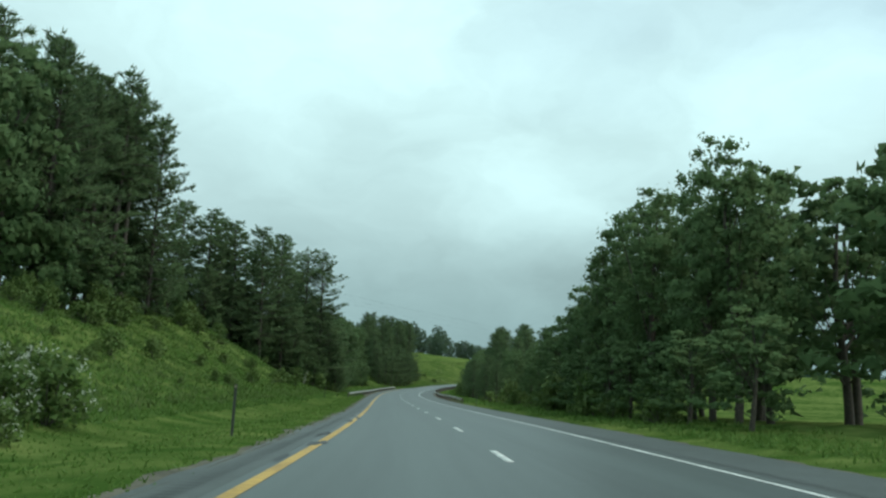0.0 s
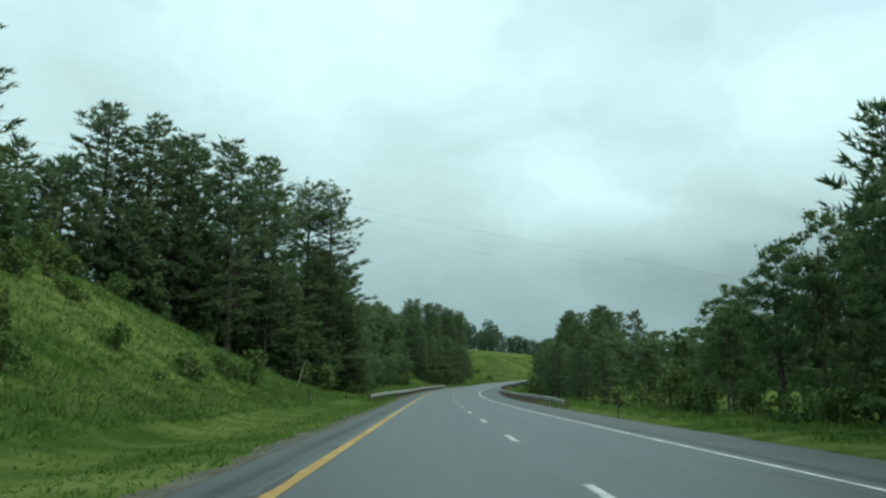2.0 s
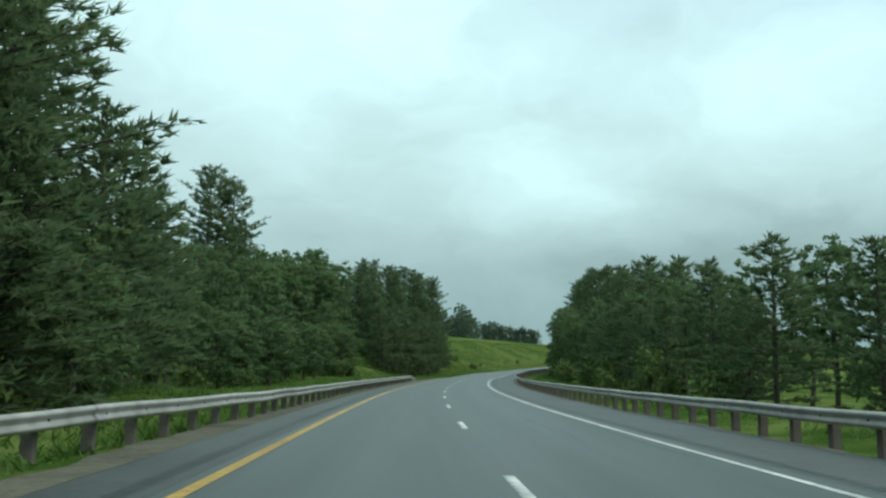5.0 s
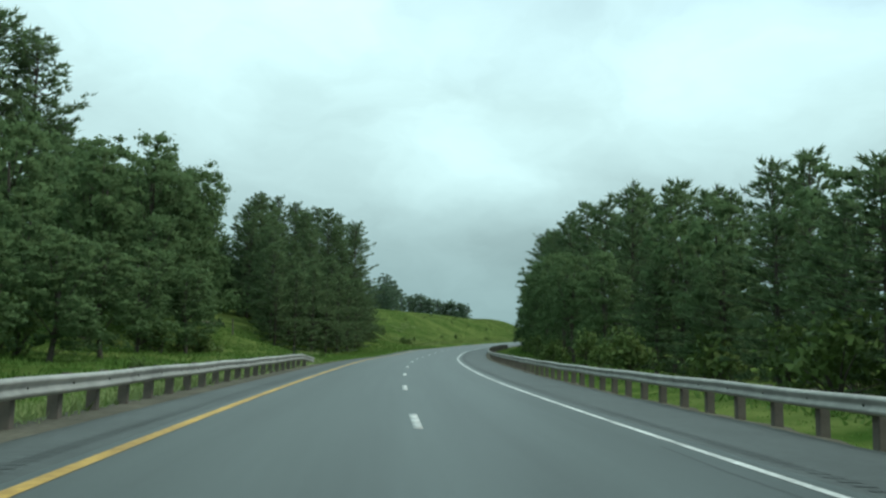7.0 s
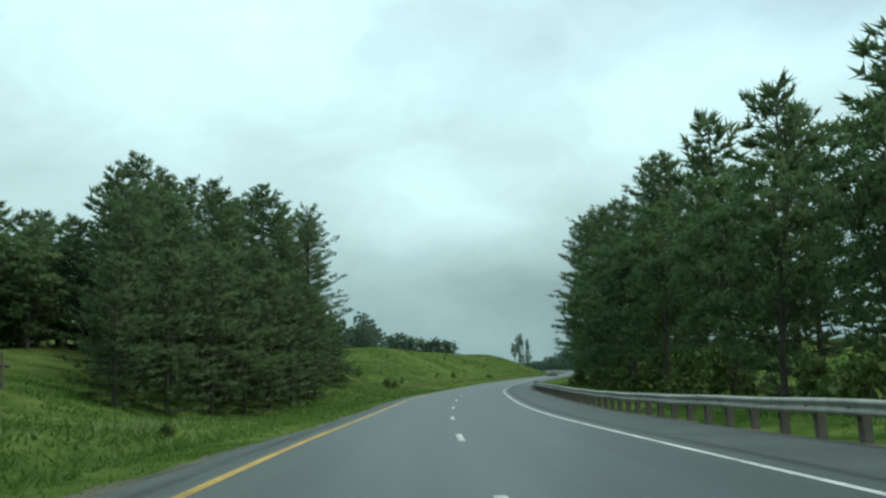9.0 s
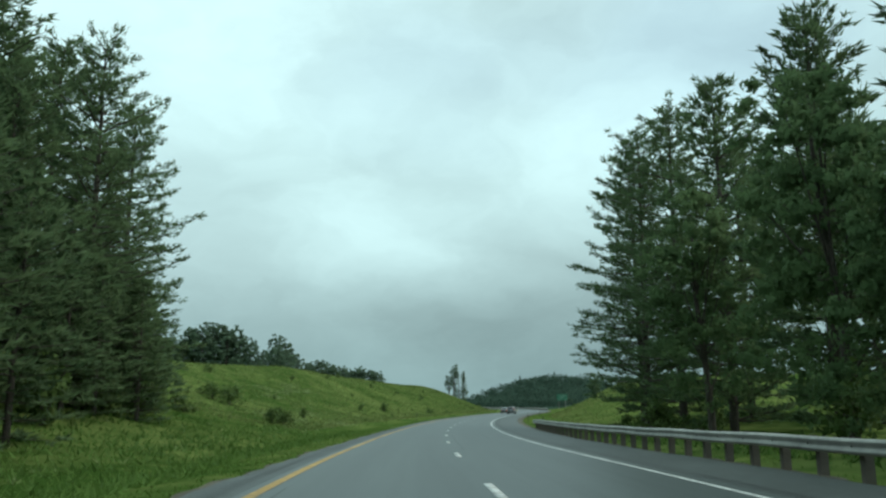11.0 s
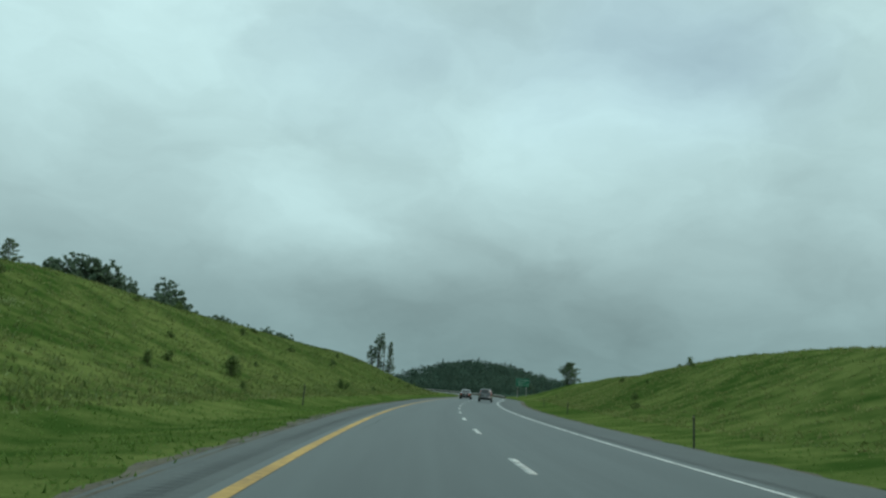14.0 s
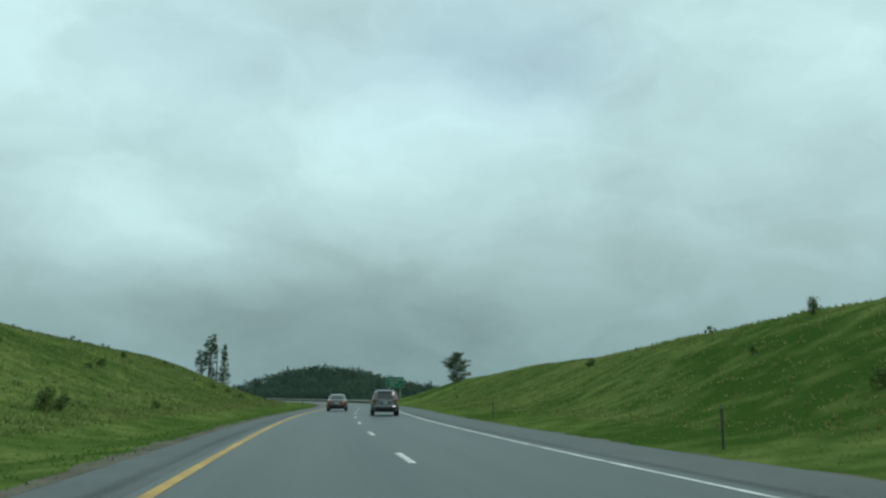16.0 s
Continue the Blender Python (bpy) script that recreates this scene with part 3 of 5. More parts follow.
def bush(seed, h=1.6, width=1.2, blobs=16, leaves=30, size=0.19, mat=None):
    g = np.random.default_rng(seed)
    a, t = g.uniform(0, 6.28, blobs), g.random(blobs)
    r = width * np.sqrt(1 - t * 0.8) * g.uniform(0.1, 0.9, blobs)
    heart = np.stack([r * np.cos(a), r * np.sin(a), h * (0.15 + 0.75 * t)], -1)
    d = unit(g.normal(0, 1, (blobs, leaves, 3)))
    c = (heart[:, None] + d * (0.28 * h * g.uniform(0.3, 1.1, (blobs, leaves, 1)))).reshape(-1, 3)
    c[:, 2] = np.abs(c[:, 2])
    d = d.reshape(-1, 3)
    s = g.uniform(0.6, 1.4, len(c)) * size
    cv, cf = cards(c, unit(np.cross(d, g.normal(0, 1, d.shape)) + np.array([0, 0, 0.5])), g.normal(0, 1, d.shape), s, s * 0.8)
    stems = [tube([(0, 0, -0.15), (p[0] * 0.4, p[1] * 0.4, p[2] * 0.5), tuple(p)], (0.03, 0.02, 0.008), 4) for p in heart[:8]]
    wv, wf = joined(stems)
    return mesh_of("woody_base", wv, wf, M_BARK), mesh_of("foliage", cv, cf, mat or M_WEED, normals=unit(np.repeat(d, 3, axis=0) + np.array([0, 0, 0.7])))


def plant(kind, label, category, group, meshes, names=("trunk", "crown")):
    """A first plant far below the land's rim, to copy from."""
    ob = thing(kind, label, category, group)
    for name, me in zip(names, meshes):
        part(name, me, ob)
    return ob


PINE_LABEL = "tall dark green pine with layered limbs beside the highway"
pines = [plant("pine_tree", PINE_LABEL, "tree", "pines along the highway", pine(11 + n, 25.0, b, w, 0.012 * (n - 1), 3.8, d))
         for n, (b, w, d) in enumerate(((0.10, 6.8, 0.06), (0.15, 6.2, 0.10), (0.04, 7.0, 0.06), (0.20, 5.6, 0.14)))]
bare_pine = plant("pine_tree", "tall pine with a long bare trunk on the bank", "tree", "pines along the highway", pine(19, 25.0, 0.52, 4.6, 0.015, 3.8, 0.10))
young = plant("young_pine", "dense young pine filling the edge of the woods", "tree", "pines along the highway", pine(17, 25.0, 0.03, 7.4, 0.01, 1.9, 0.04, 1.20, 1.72))
LEAF_LABEL = "full green broad-leaved tree at the edge of the woods"
broads = [plant("broadleaf_tree", LEAF_LABEL, "tree", "broad-leaved trees along the highway", broadleaf(31 + n, 16.0, w, lo, 155, 30, 0.48))
          for n, (w, lo) in enumerate(((4.6, 0.06), (5.2, 0.10), (3.9, 0.16), (4.4, 0.03)))]
lush = [plant("broadleaf_tree", LEAF_LABEL, "tree", "broad-leaved trees along the highway", broadleaf(61 + n, 16.0, w, lo, 175, 31, 0.42))
        for n, (w, lo) in enumerate(((4.7, 0.05), (5.1, 0.08), (4.2, 0.03)))]
plain = [plant("broadleaf_tree", LEAF_LABEL, "tree", "broad-leaved trees along the highway", broadleaf(35 + n, 16.0, w, 0.06, 130, 18, 0.60))
         for n, w in enumerate((4.6, 5.2))]
near_pine = plant("pine_tree", "tall pine with fine needles and upswept limb tips", "tree", "pines along the highway", pine(15, 25.0, 0.06, 6.4, 0.01, 6.6, 0.08, 0.80, 0.66, taper=0.52))
fine_trees = [plant("broadleaf_tree", "tall broad-leaved tree with loose small-leaved limbs", "tree", "broad-leaved trees along the highway", broadleaf(41 + n, 16.0, w, lo, 190, 46, 0.32))
              for n, (w, lo) in enumerate(((4.4, 0.10), (3.8, 0.05)))]
far_trees = [plant("hilltop_tree", "rounded dark tree on the far green crest", "tree", "trees on the crest", broadleaf(51 + n, 16.0, w, 0.0, 150, 19, 0.64, far=M_CREST_HAZE))
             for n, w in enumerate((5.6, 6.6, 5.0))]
bushes = [plant("bush", "leafy green bush on the grassy bank", "bush", "bushes on the banks", bush(71 + n, h, w), ("woody_base", "foliage"))
          for n, (h, w) in enumerate(((1.6, 1.2), (2.0, 0.8), (1.1, 1.3)))]
used = {}


def place_copy(ob, m, size, wide, label=""):
    """The first use moves the model itself, later ones copy it at their own size."""
    grow = (size * wide, size * wide, size)
    if ob.name in used:
        first = used[ob.name]
        ob = copy_thing(ob, m @ Matrix.Diagonal((*[g / f for g, f in zip(grow, first)], 1)))
    else:
        used[ob.name] = grow
        ob.matrix_basis = m @ Matrix.Diagonal((*grow, 1))
    if label:
        ob["label"] = label
    return ob


def put(ob, s, u, size=1.0, turn=None, wide=1.0, sink=0.1, label=""):
    m = Matrix.Translation(spot(s, u, sink)) @ pose(0, 0, 0, 0, 0, random.uniform(0, 360) if turn is None else turn)
    return place_copy(ob, m, size, wide, label)


random.seed(21)
# the row of pines that closes the first bank: distance, offset, top over the road
for s, u, top in ((151, -38.5, 32.0), (151.5, -33.5, 30.4), (154, -29.5, 29.0), (151, -24.2, 27.6), (159, -22.6, 28.2), (166, -18.6, 25.9), (165.5, -15.4, 25.7)):
    put(near_pine if s > 165 else pines[random.randrange(4)], s, u, (top - float(ground(s, u))) / 25.0, wide=1.0 if s > 165 else 1.2)
put(pines[2], 166.5, -13.6, 0.62, wide=1.25)
for s, u, k in ((172, -24, 1.0), (178, -30, 1.05), (176, -17.5, 0.72), (163, -34, 1.1), (170, -43, 1.0), (160, -47, 0.98), (184, -38, 1.1), (148, -47, 0.88), (186, -22, 0.7)):
    put(young, s, u, k)
for s, u, k in ((156, -18, 0.45), (160, -15.5, 0.36), (150, -26, 0.5), (146, -31, 0.55), (168, -12.6, 0.28), (171, -14, 0.4), (157, -22, 0.5)):
    put(broads[random.randrange(4)], s, u, k)
for s, u, k in ((147, -33, 0.75), (149, -29, 0.7), (151, -27, 0.65), (153, -23.5, 0.62), (155, -21, 0.6), (158, -19, 0.58), (160.5, -17, 0.55), (163, -14.6, 0.5), (166, -12.2, 0.42), (170, -11.6, 0.36), (174, -13, 0.42), (180, -15, 0.5), (188, -17, 0.55), (196, -19, 0.5), (204, -20, 0.5)):
    put(young if random.random() < 0.65 else broads[random.randrange(4)], s, u, k * (0.8 if s < 172 else 1.0), wide=1.2)
# tall trees on top of the first bank
for s, u, k in ((113, -37, 1.08), (110, -42, 1.2), (104, -40, 1.05), (98, -45, 1.2), (90, -44, 1.25), (78, -46, 1.2)):
    put(pines[random.randrange(4)], s, u, k)
for s, u, k in ((103.5, -33.8, 0.85), (102, -36.5, 1.0), (98, -39, 1.15), (92, -39, 1.2), (86, -38, 1.25), (80, -38, 1.2), (74, -40, 1.3), (66, -41, 1.3), (60, -40, 1.2), (75, -35, 1.4), (69, -36, 1.4)):
    put(broads[random.randrange(4)], s, u, k)
put(pines[2], 102, -29.8, 0.93, wide=0.82)
for s, u, k in ((97.5, -31.6, 1.02), (95.5, -33.4, 0.98), (93, -31.4, 1.05), (99.5, -34, 1.0), (91, -33, 1.0), (96, -36, 1.06)):
    put(bare_pine, s, u, k)
for s, u, k in ((104.5, -33.6, 0.92), (103, -36, 0.95), (89, -33.5, 0.95), (84, -35, 1.05), (80, -33.5, 1.0)):
    put(pines[random.randrange(4)], s, u, k)
for s, u, k in ((112, -29, 0.30), (110, -29.5, 0.45), (105, -29.5, 0.4), (90, -30.0, 0.5), (86, -31, 0.5), (79, -31.5, 0.7)):
    put(broads[3], s, u, k, wide=1.2)
for s, u, k in ((147, -38, 0.62), (149, -34, 0.6), (152, -30, 0.55), (155, -26, 0.52), (158, -23, 0.5), (161, -19.5, 0.45), (145, -42, 0.7), (164, -17, 0.4)):
    put(young, s, u, k, wide=1.15)
# the woods behind the guardrail
for s, u, k in ((205, -26, 0.8), (214, -31, 0.9), (224, -26, 0.85), (232, -31, 1.0), (240, -27, 0.95), (249, -32, 1.05), (256, -26, 0.95), (264, -30, 1.1), (272, -26, 1.05), 
                (286, -33, 1.2), (292, -38, 1.2), (300, -34, 1.25), (244, -38, 1.1), (228, -38, 1.1), (210, -38, 1.0), (262, -37, 1.15), (196, -30, 0.9), (270, -21, 0.7), (250, -21.5, 0.6), (234, -22, 0.6), (216, -21.5, 0.55), (302, -42, 1.3), (304, -32, 1.3)):
    put(lush[random.randrange(3)], s, u, k)
for s, u, k in ((212, -18, 0.42), (221, -18.5, 0.4), (230, -18, 0.45), (238, -18.5, 0.42), (246, -18, 0.45), (254, -18.5, 0.46), (262, -19, 0.48), (270, -18, 0.44), (277, -20, 0.5), (283, -22, 0.5)):
    put(lush[2], s, u, k, wide=1.5)
for s, u, k in ((281, -25, 1.24), (277, -29, 1.15), (287.5, -23.2, 1.12), (301, -29, 1.0), (306, -32, 1.05), (290, -26, 1.05), (296, -31, 1.2)):
    put(fine_trees[random.randrange(2)], s, u, k)
put(pines[0], 294, -48.5, 1.38, wide=1.15)
put(pines[1], 296, -45.0, 1.30, wide=1.1)
put(fine_trees[0], 292, -24.7, 1.15)
for s, u, k in ((220, -44, 0.9), (258, -45, 0.95), (312, -50, 1.0), (322, -56, 1.05), (334, -60, 0.86), (330, -50, 0.78), (345, -62, 0.86), (394, -68, 0.95), (396, -74, 1.0), (392, -80, 1.05), (398, -63, 0.8), (388, -58, 0.85), (390, -87, 1.05), (382, -66, 0.85)):
    put(young, s, u, k)
for s, u, k in ((338, -45, 0.74), (341, -51, 0.78), (345, -41, 0.66), (347, -47, 0.74), (336, -54, 0.82), (350, -53, 0.82), (343, -58, 0.88), (349, -39, 0.62)):
    put(lush[random.randrange(3)], s, u, k, wide=1.15)
# the dark stand of pines at the end of the woods
for s, u, k in ((362, -31, 0.93), (360, -24, 0.94), (356, -34, 0.86), (371, -25, 0.95), (353, -27, 0.84), (376, -31, 0.97), (362, -38, 0.95), (370, -37, 0.99), (383, -36, 0.97), (358, -21, 0.68), (351, -32, 0.76)):
    put(pines[(0, 2)[random.randrange(2)]], s, u, k * 0.95)
for s, u, k in ((355, -19.5, 0.42), (363, -18, 0.40), (349, -24, 0.5), (348, -30, 0.5), (370, -18.5, 0.38), (377, -21.5, 0.45), (352, -21, 0.5), (359, -18, 0.42), (367, -17.2, 0.4), (346, -27, 0.55), (381, -24, 0.5)):
    put(young, s, u, k * 0.8, wide=1.25)
put(pines[0], 343, -32.5, 0.80)
put(young, 336, -31, 0.62)
put(near_pine, 367, -20.5, 0.86)
put(near_pine, 384, -25.0, 0.90)
put(near_pine, 389, -30.0, 0.86)
put(young, 386, -28, 0.5, wide=1.2)
# trees that run out from the stand to the road, and those behind the meadow
for s, u, k in ((338, -28, 0.66), (334, -22, 0.50), (343, -20, 0.55), (346, -24, 0.68), (331, -26, 0.52), (340, -33, 0.70)):
    put(young, s, u, k, wide=1.1)
for s, u, k in ((309.5, -19.5, 0.36), (314, -18, 0.42), (320, -17, 0.46), (326, -16.3, 0.44), (332, -15.8, 0.47), (338, -15.4, 0.44), (344, -15.2, 0.45), (349, -15.6, 0.40), (317, -22, 0.52), (323, -21, 0.56), (326, -25, 0.60), (330, -19.5, 0.52), (339, -18.5, 0.55), (347, -18.5, 0.52)):
    put(young, s, u, k, wide=1.12, label="dark conifer with low boughs at the front of the stand")
for s, u, k in ((331, -36, 0.62), (333, -40, 0.66), (335, -44, 0.7), (337, -48, 0.72), (340, -53, 0.78), (329, -45, 0.66), (332, -50, 0.75), (343, -40, 0.75), (326, -50, 0.7)):
    put(lush[random.randrange(3)], s, u, k, wide=1.35)
for s, u, k in ((312, -38, 0.75), (318, -41, 0.8), (324, -45, 0.85), (316, -46, 0.9)):
    put(lush[random.randrange(3)], s, u, k, wide=1.25)
for s, u, k in ((334, -42, 0.46), (337, -46, 0.52), (339, -50, 0.58), (341, -37, 0.5), (336, -39, 0.44), (343, -44, 0.56)):
    put(young, s, u, k, wide=1.2)
# woods on the right
for s, u, k in ((44, 26, 1.1), (50, 31, 1.2), (58, 28, 1.1), (66, 33, 1.2), (74, 29, 1.1), (82, 33, 1.2), (90, 30, 1.0), (99, 32, 1.0), (108, 30, 0.8), (118, 29, 0.75), (36, 30, 1.2), (126, 31, 0.75)):
    put(plain[random.randrange(2)], s, u, k, wide=1.25)
for s, u, k in ((48, 14, 0.34), (54, 14.5, 0.36), (60, 14, 0.36), (67, 14.5, 0.38), (73, 14, 0.36), (79, 14.5, 0.36), (85, 14.2, 0.34), (42, 15, 0.4)):
    put(plain[0], s, u, k, wide=1.5)
for n in range(17):  # low conifers that close the woods towards the rail
    put(young, 158 + n * 6.2 + random.uniform(-1.5, 1.5), random.uniform(14.5, 17.0), random.uniform(0.24, 0.36), wide=1.35, label="low dense conifer filling the edge of the woods")
for s, u, k in ((134, 28, 0.62), (142, 33, 0.7), (150, 30, 0.62), (158, 34, 0.7), (166, 31, 0.65), (174, 33, 0.7), (182, 29, 0.62), (190, 32, 0.7), (198, 30, 0.7), (154, 40, 0.8), (170, 41, 0.8), (186, 40, 0.8), (138, 41, 0.8), (208, 34, 0.8), (228, 34, 0.85), (252, 33, 0.85)):
    put(plain[random.randrange(2)], s, u, k, wide=1.2)
for s, u, k in ((52, 18, 1.1), (58, 19, 1.05), (64, 17, 1.1), (70, 20, 1.15), (76, 17, 1.05), (82, 19, 0.92), (88, 17.5, 0.82), (94, 18.5, 0.78), (101, 17.5, 0.68), (108, 18, 0.64), (115, 17.5, 0.55)):
    put(fine_trees[random.randrange(2)], s, u, k)
for s, u, k in ((66, 26, 1.3), (80, 26, 1.2), (96, 26, 0.9),
                (110, 25, 0.9), (122, 20, 0.55), (130, 22, 0.6), (140, 26, 0.6), (150, 24, 0.55), (160, 27, 0.6), (172, 25, 0.55), (184, 22, 0.5), (196, 18, 0.5), (206, 17, 0.55), (216, 18.5, 0.6), (226, 17, 0.6),
                (238, 18.5, 0.65), (248, 17, 0.65), (258, 18, 0.7), (200, 25, 0.75), (222, 26, 0.8), (244, 26, 0.85)):
    put(broads[random.randrange(4)], s, u, k)
for s, u, k in ((322, 15, 0.9), (332, 14, 0.85), (342, 12.8, 0.62), (350, 14.5, 0.95), (300, 15.5, 0.8), (288, 15, 0.7), (276, 16, 0.65), (310, 16, 0.85), (366, 14.2, 0.9)):
    put(fine_trees[random.randrange(2)], s, u, k)
for s, u, k in ((90, 24, 0.85), (104, 23, 0.7), (295, 22, 0.80), (284, 24, 0.72), (304, 25, 0.85), (316, 22, 0.85), (328, 21, 0.9), (338, 19, 0.85), (348, 20, 0.95), (357, 17.5, 0.84), (372, 17.5, 0.92), 
                (270, 25, 0.6), (264, 29, 0.7), (312, 31, 0.95), (334, 30, 1.0), (356, 28, 1.0), (376, 26, 1.0), (392, 25, 0.95), (280, 32, 0.8), (388, 34, 1.0), (298, 32, 0.82), (294, 39, 0.85), (290, 29, 0.75)):
    put(pines[random.randrange(4)] if u < 21 else young, s, u, k)
for s, u, k in ((380, 16.5, 0.95), (387, 15.5, 0.95), (394, 16.5, 0.93)):
    put(near_pine, s, u, k)
# trees on the far crest
crest = ((804, -258, 57.0, 0.9), (806, -244, 55.0, 0.9), (805, -231, 54.0, 0.9), (806, -219, 52.0, 0.8), (806, -207, 49.2, 0.9), (803, -198, 43.0, 1.0), (806, -190, 40.6, 1.0), (804, -182, 41.0, 0.9), (803, -167, 40.0, 0.9),
         (806, -157, 43.6, 0.9), (803, -150.5, 45.3, 0.9), (807, -144, 46.2, 0.9), (804, -138, 45.0, 0.9), (806, -132, 43.2, 0.8), (804, -125.5, 38.2, 0.55), (808, -119, 31.0, 0.8), (846, -110.8, 41.8, 0.85), (848, -106, 37.6, 0.75),
         (845, -115.5, 38.4, 0.75), (846, -101.5, 31.4, 0.7), (848, -120.5, 33.0, 0.8))
between = ((812, -238, 50.0, 1.0), (811, -225, 49.0, 1.0), (812, -212, 46.0, 1.0), (811, -202, 41.0, 1.0), (812, -194, 38.0, 1.0), (811, -186, 38.0, 1.0), (811, -178, 39.0, 1.0), (812, -170, 37.0, 1.0), (810, -161, 38.0, 1.0), (812, -154, 40.0, 1.0),
           (811, -147, 41.0, 1.0), (811, -141, 41.0, 1.0), (812, -135, 39.0, 1.0), (811, -128, 35.0, 1.0), (812, -113, 33.0, 0.9), (810, -107, 31.0, 0.9))
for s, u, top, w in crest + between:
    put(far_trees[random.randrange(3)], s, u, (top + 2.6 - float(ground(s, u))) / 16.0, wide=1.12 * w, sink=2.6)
put(young, 806, -174.5, (48.0 - float(ground(806, -174.5))) / 25.0, wide=1.25)
for n in range(34):  # wooded slope that closes the crest
    u = -262 + n * 3.1 + random.uniform(-1.2, 1.2)
    s, top = 799 + random.uniform(-4, 4), float(np.interp(u, (-260, -244, -219, -198, -160), (56.0, 53.0, 46.0, 40.0, 37.0))) * random.uniform(0.88, 0.97)
    if n % 3:
        put(far_trees[random.randrange(3)], s, u, (top + 2.6 - float(ground(s, u))) / 16.0, wide=0.95, sink=2.6)
    else:
        put(young, s, u, (top + 2.0 - float(ground(s, u))) / 25.0, wide=1.1, sink=1.0, label="dark pine in the woods on the far crest")
for u, top in ((-97, 27.6), (-93.5, 29.0), (-90, 29.6), (-86.5, 29.4), (-83, 28.6), (-79.5, 27.4), (-76, 25.8), (-72.5, 24.8), (-69, 24.6), (-65.5, 25.4), (-62, 25.4), (-58.5, 25.0), (-55, 24.0), (-51.5, 22.4)):
    s = 884 + random.uniform(-3, 3)
    put(far_trees[random.randrange(3)], s, u, (top + 2.6 - float(ground(s, u))) / 16.0, wide=0.95, sink=2.6)

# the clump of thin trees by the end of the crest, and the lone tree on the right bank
sparse = plant("thin_tree", "tall thin tree with sparse ragged foliage on the crest", "tree", "clump on the crest", broadleaf(91, 16.5, 2.1, 0.50, 64, 34, 0.36, far=M_CREST_HAZE))
spruce = plant("spruce_tree", "narrow pointed spruce on the crest", "tree", "clump on the crest", pine(95, 13.0, 0.04, 2.3, 0.004, 5.5, 0.10, 0.5, 0.7))
snag = thing("dead_tree", "bare dead trunk with broken limbs on the crest", "tree", "clump on the crest")
sv, sf = joined([tube([(0, 0, -0.5), (0.1, 0, 6), (0, 0.1, 12.5)], (0.22, 0.16, 0.06), 6), tube([(0, 0, 11.2), (0.9, 0, 12.0), (1.8, 0, 12.1)], (0.07, 0.05, 0.03), 4),
                 tube([(0, 0, 12), (-0.8, 0.2, 12.6), (-1.2, 0.2, 12.9)], (0.06, 0.04, 0.02), 4)])
part("trunk", mesh_of("trunk", sv, sf, M_BARK), snag)
put(sparse, 793, -18.1, 1.36, wide=1.0)
put(sparse, 793.5, -21.0, 0.97, wide=1.25)
put(spruce, 793, -13.2, 1.48, wide=0.85)
snag.matrix_basis = Matrix.Translation(spot(793, -15.8)) @ pose(0, 0, 0, 0, 0, 20) @ Matrix.Diagonal((1.4, 1.4, 1.45, 1))
put(far_trees[0], 795, -17.0, 0.7, wide=0.7)
lone = plant("pine_tree", "lone bushy pine standing on a grassy crest", "tree", "", pine(98, 6.4, 0.02, 3.6, 0.035, 13.0, 0.05, 0.40, 0.5, taper=0.50))
put(lone, 646.0, 24.7, (10.6 - float(ground(646.0, 24.7))) / 6.4, wide=1.14)

# ---- small plants on the banks ----
random.seed(8)
# distance, offset, size, which of the three bushes
bank_bushes = ((118.1, -14.2, 1.25, 1), (105, -15.2, 1.1, 2), (114.5, -15.3, 1.1, 0), (100.8, -17.5, 0.85, 0), (106.3, -22.3, 0.9, 2), (109, -24.8, 0.7, 2), (116.3, -15, 0.6, 1), (63.5, -18.8, 0.95, 0), (104, -24.4, 1.2, 0), (92, -19, 0.9, 2),
               (84, -15, 0.8, 0), (76, -18, 0.85, 2), (70, -14.5, 0.7, 0), (54, -19, 1.0, 0), (88, -25, 0.9, 0), (96, -21.5, 0.8, 2), (232.2, -9.2, 0.6, 0), (290.1, -10, 0.35, 0), (292, -10.6, 0.3, 2))
hill_bushes = ((389.9, -14.5, 0.65, 1), (391.3, -13.7, 0.75, 0), (392.8, -14.6, 0.70, 0), (397.6, -16.3, 0.6, 0), (405.9, -22.5, 1.15, 0), (407.2, -24.7, 1.1, 0), (410.2, -25.6, 1.0, 2), (412.7, -24, 0.75, 1), (415.9, -33.4, 1.3, 0), (423.8, -22.6, 0.35, 1),
               (460.5, -30.3, 0.55, 0), (467.2, -16.2, 0.8, 1), (468.2, -16.4, 0.55, 1), (474.6, -23.5, 0.4, 2), (505.3, -13.6, 0.5, 0), (506.3, -14.5, 0.5, 1), (503.9, -13.9, 0.45, 1), (522.2, -12.8, 0.4, 0), (527.6, -26.1, 0.6, 2), (529.7, -26.3, 0.5, 2),
               (430, -33, 0.7, 0), (486, -31, 0.6, 2), (505, -34, 0.6, 0), (532, -33, 0.6, 2), (548, -24, 0.5, 0), (575, -29, 0.5, 1), (590, -20, 0.5, 0), (610, -30, 0.6, 2))
for s, u, k, which in bank_bushes + hill_bushes:
    put(bushes[which], s, u, k, sink=0.05)


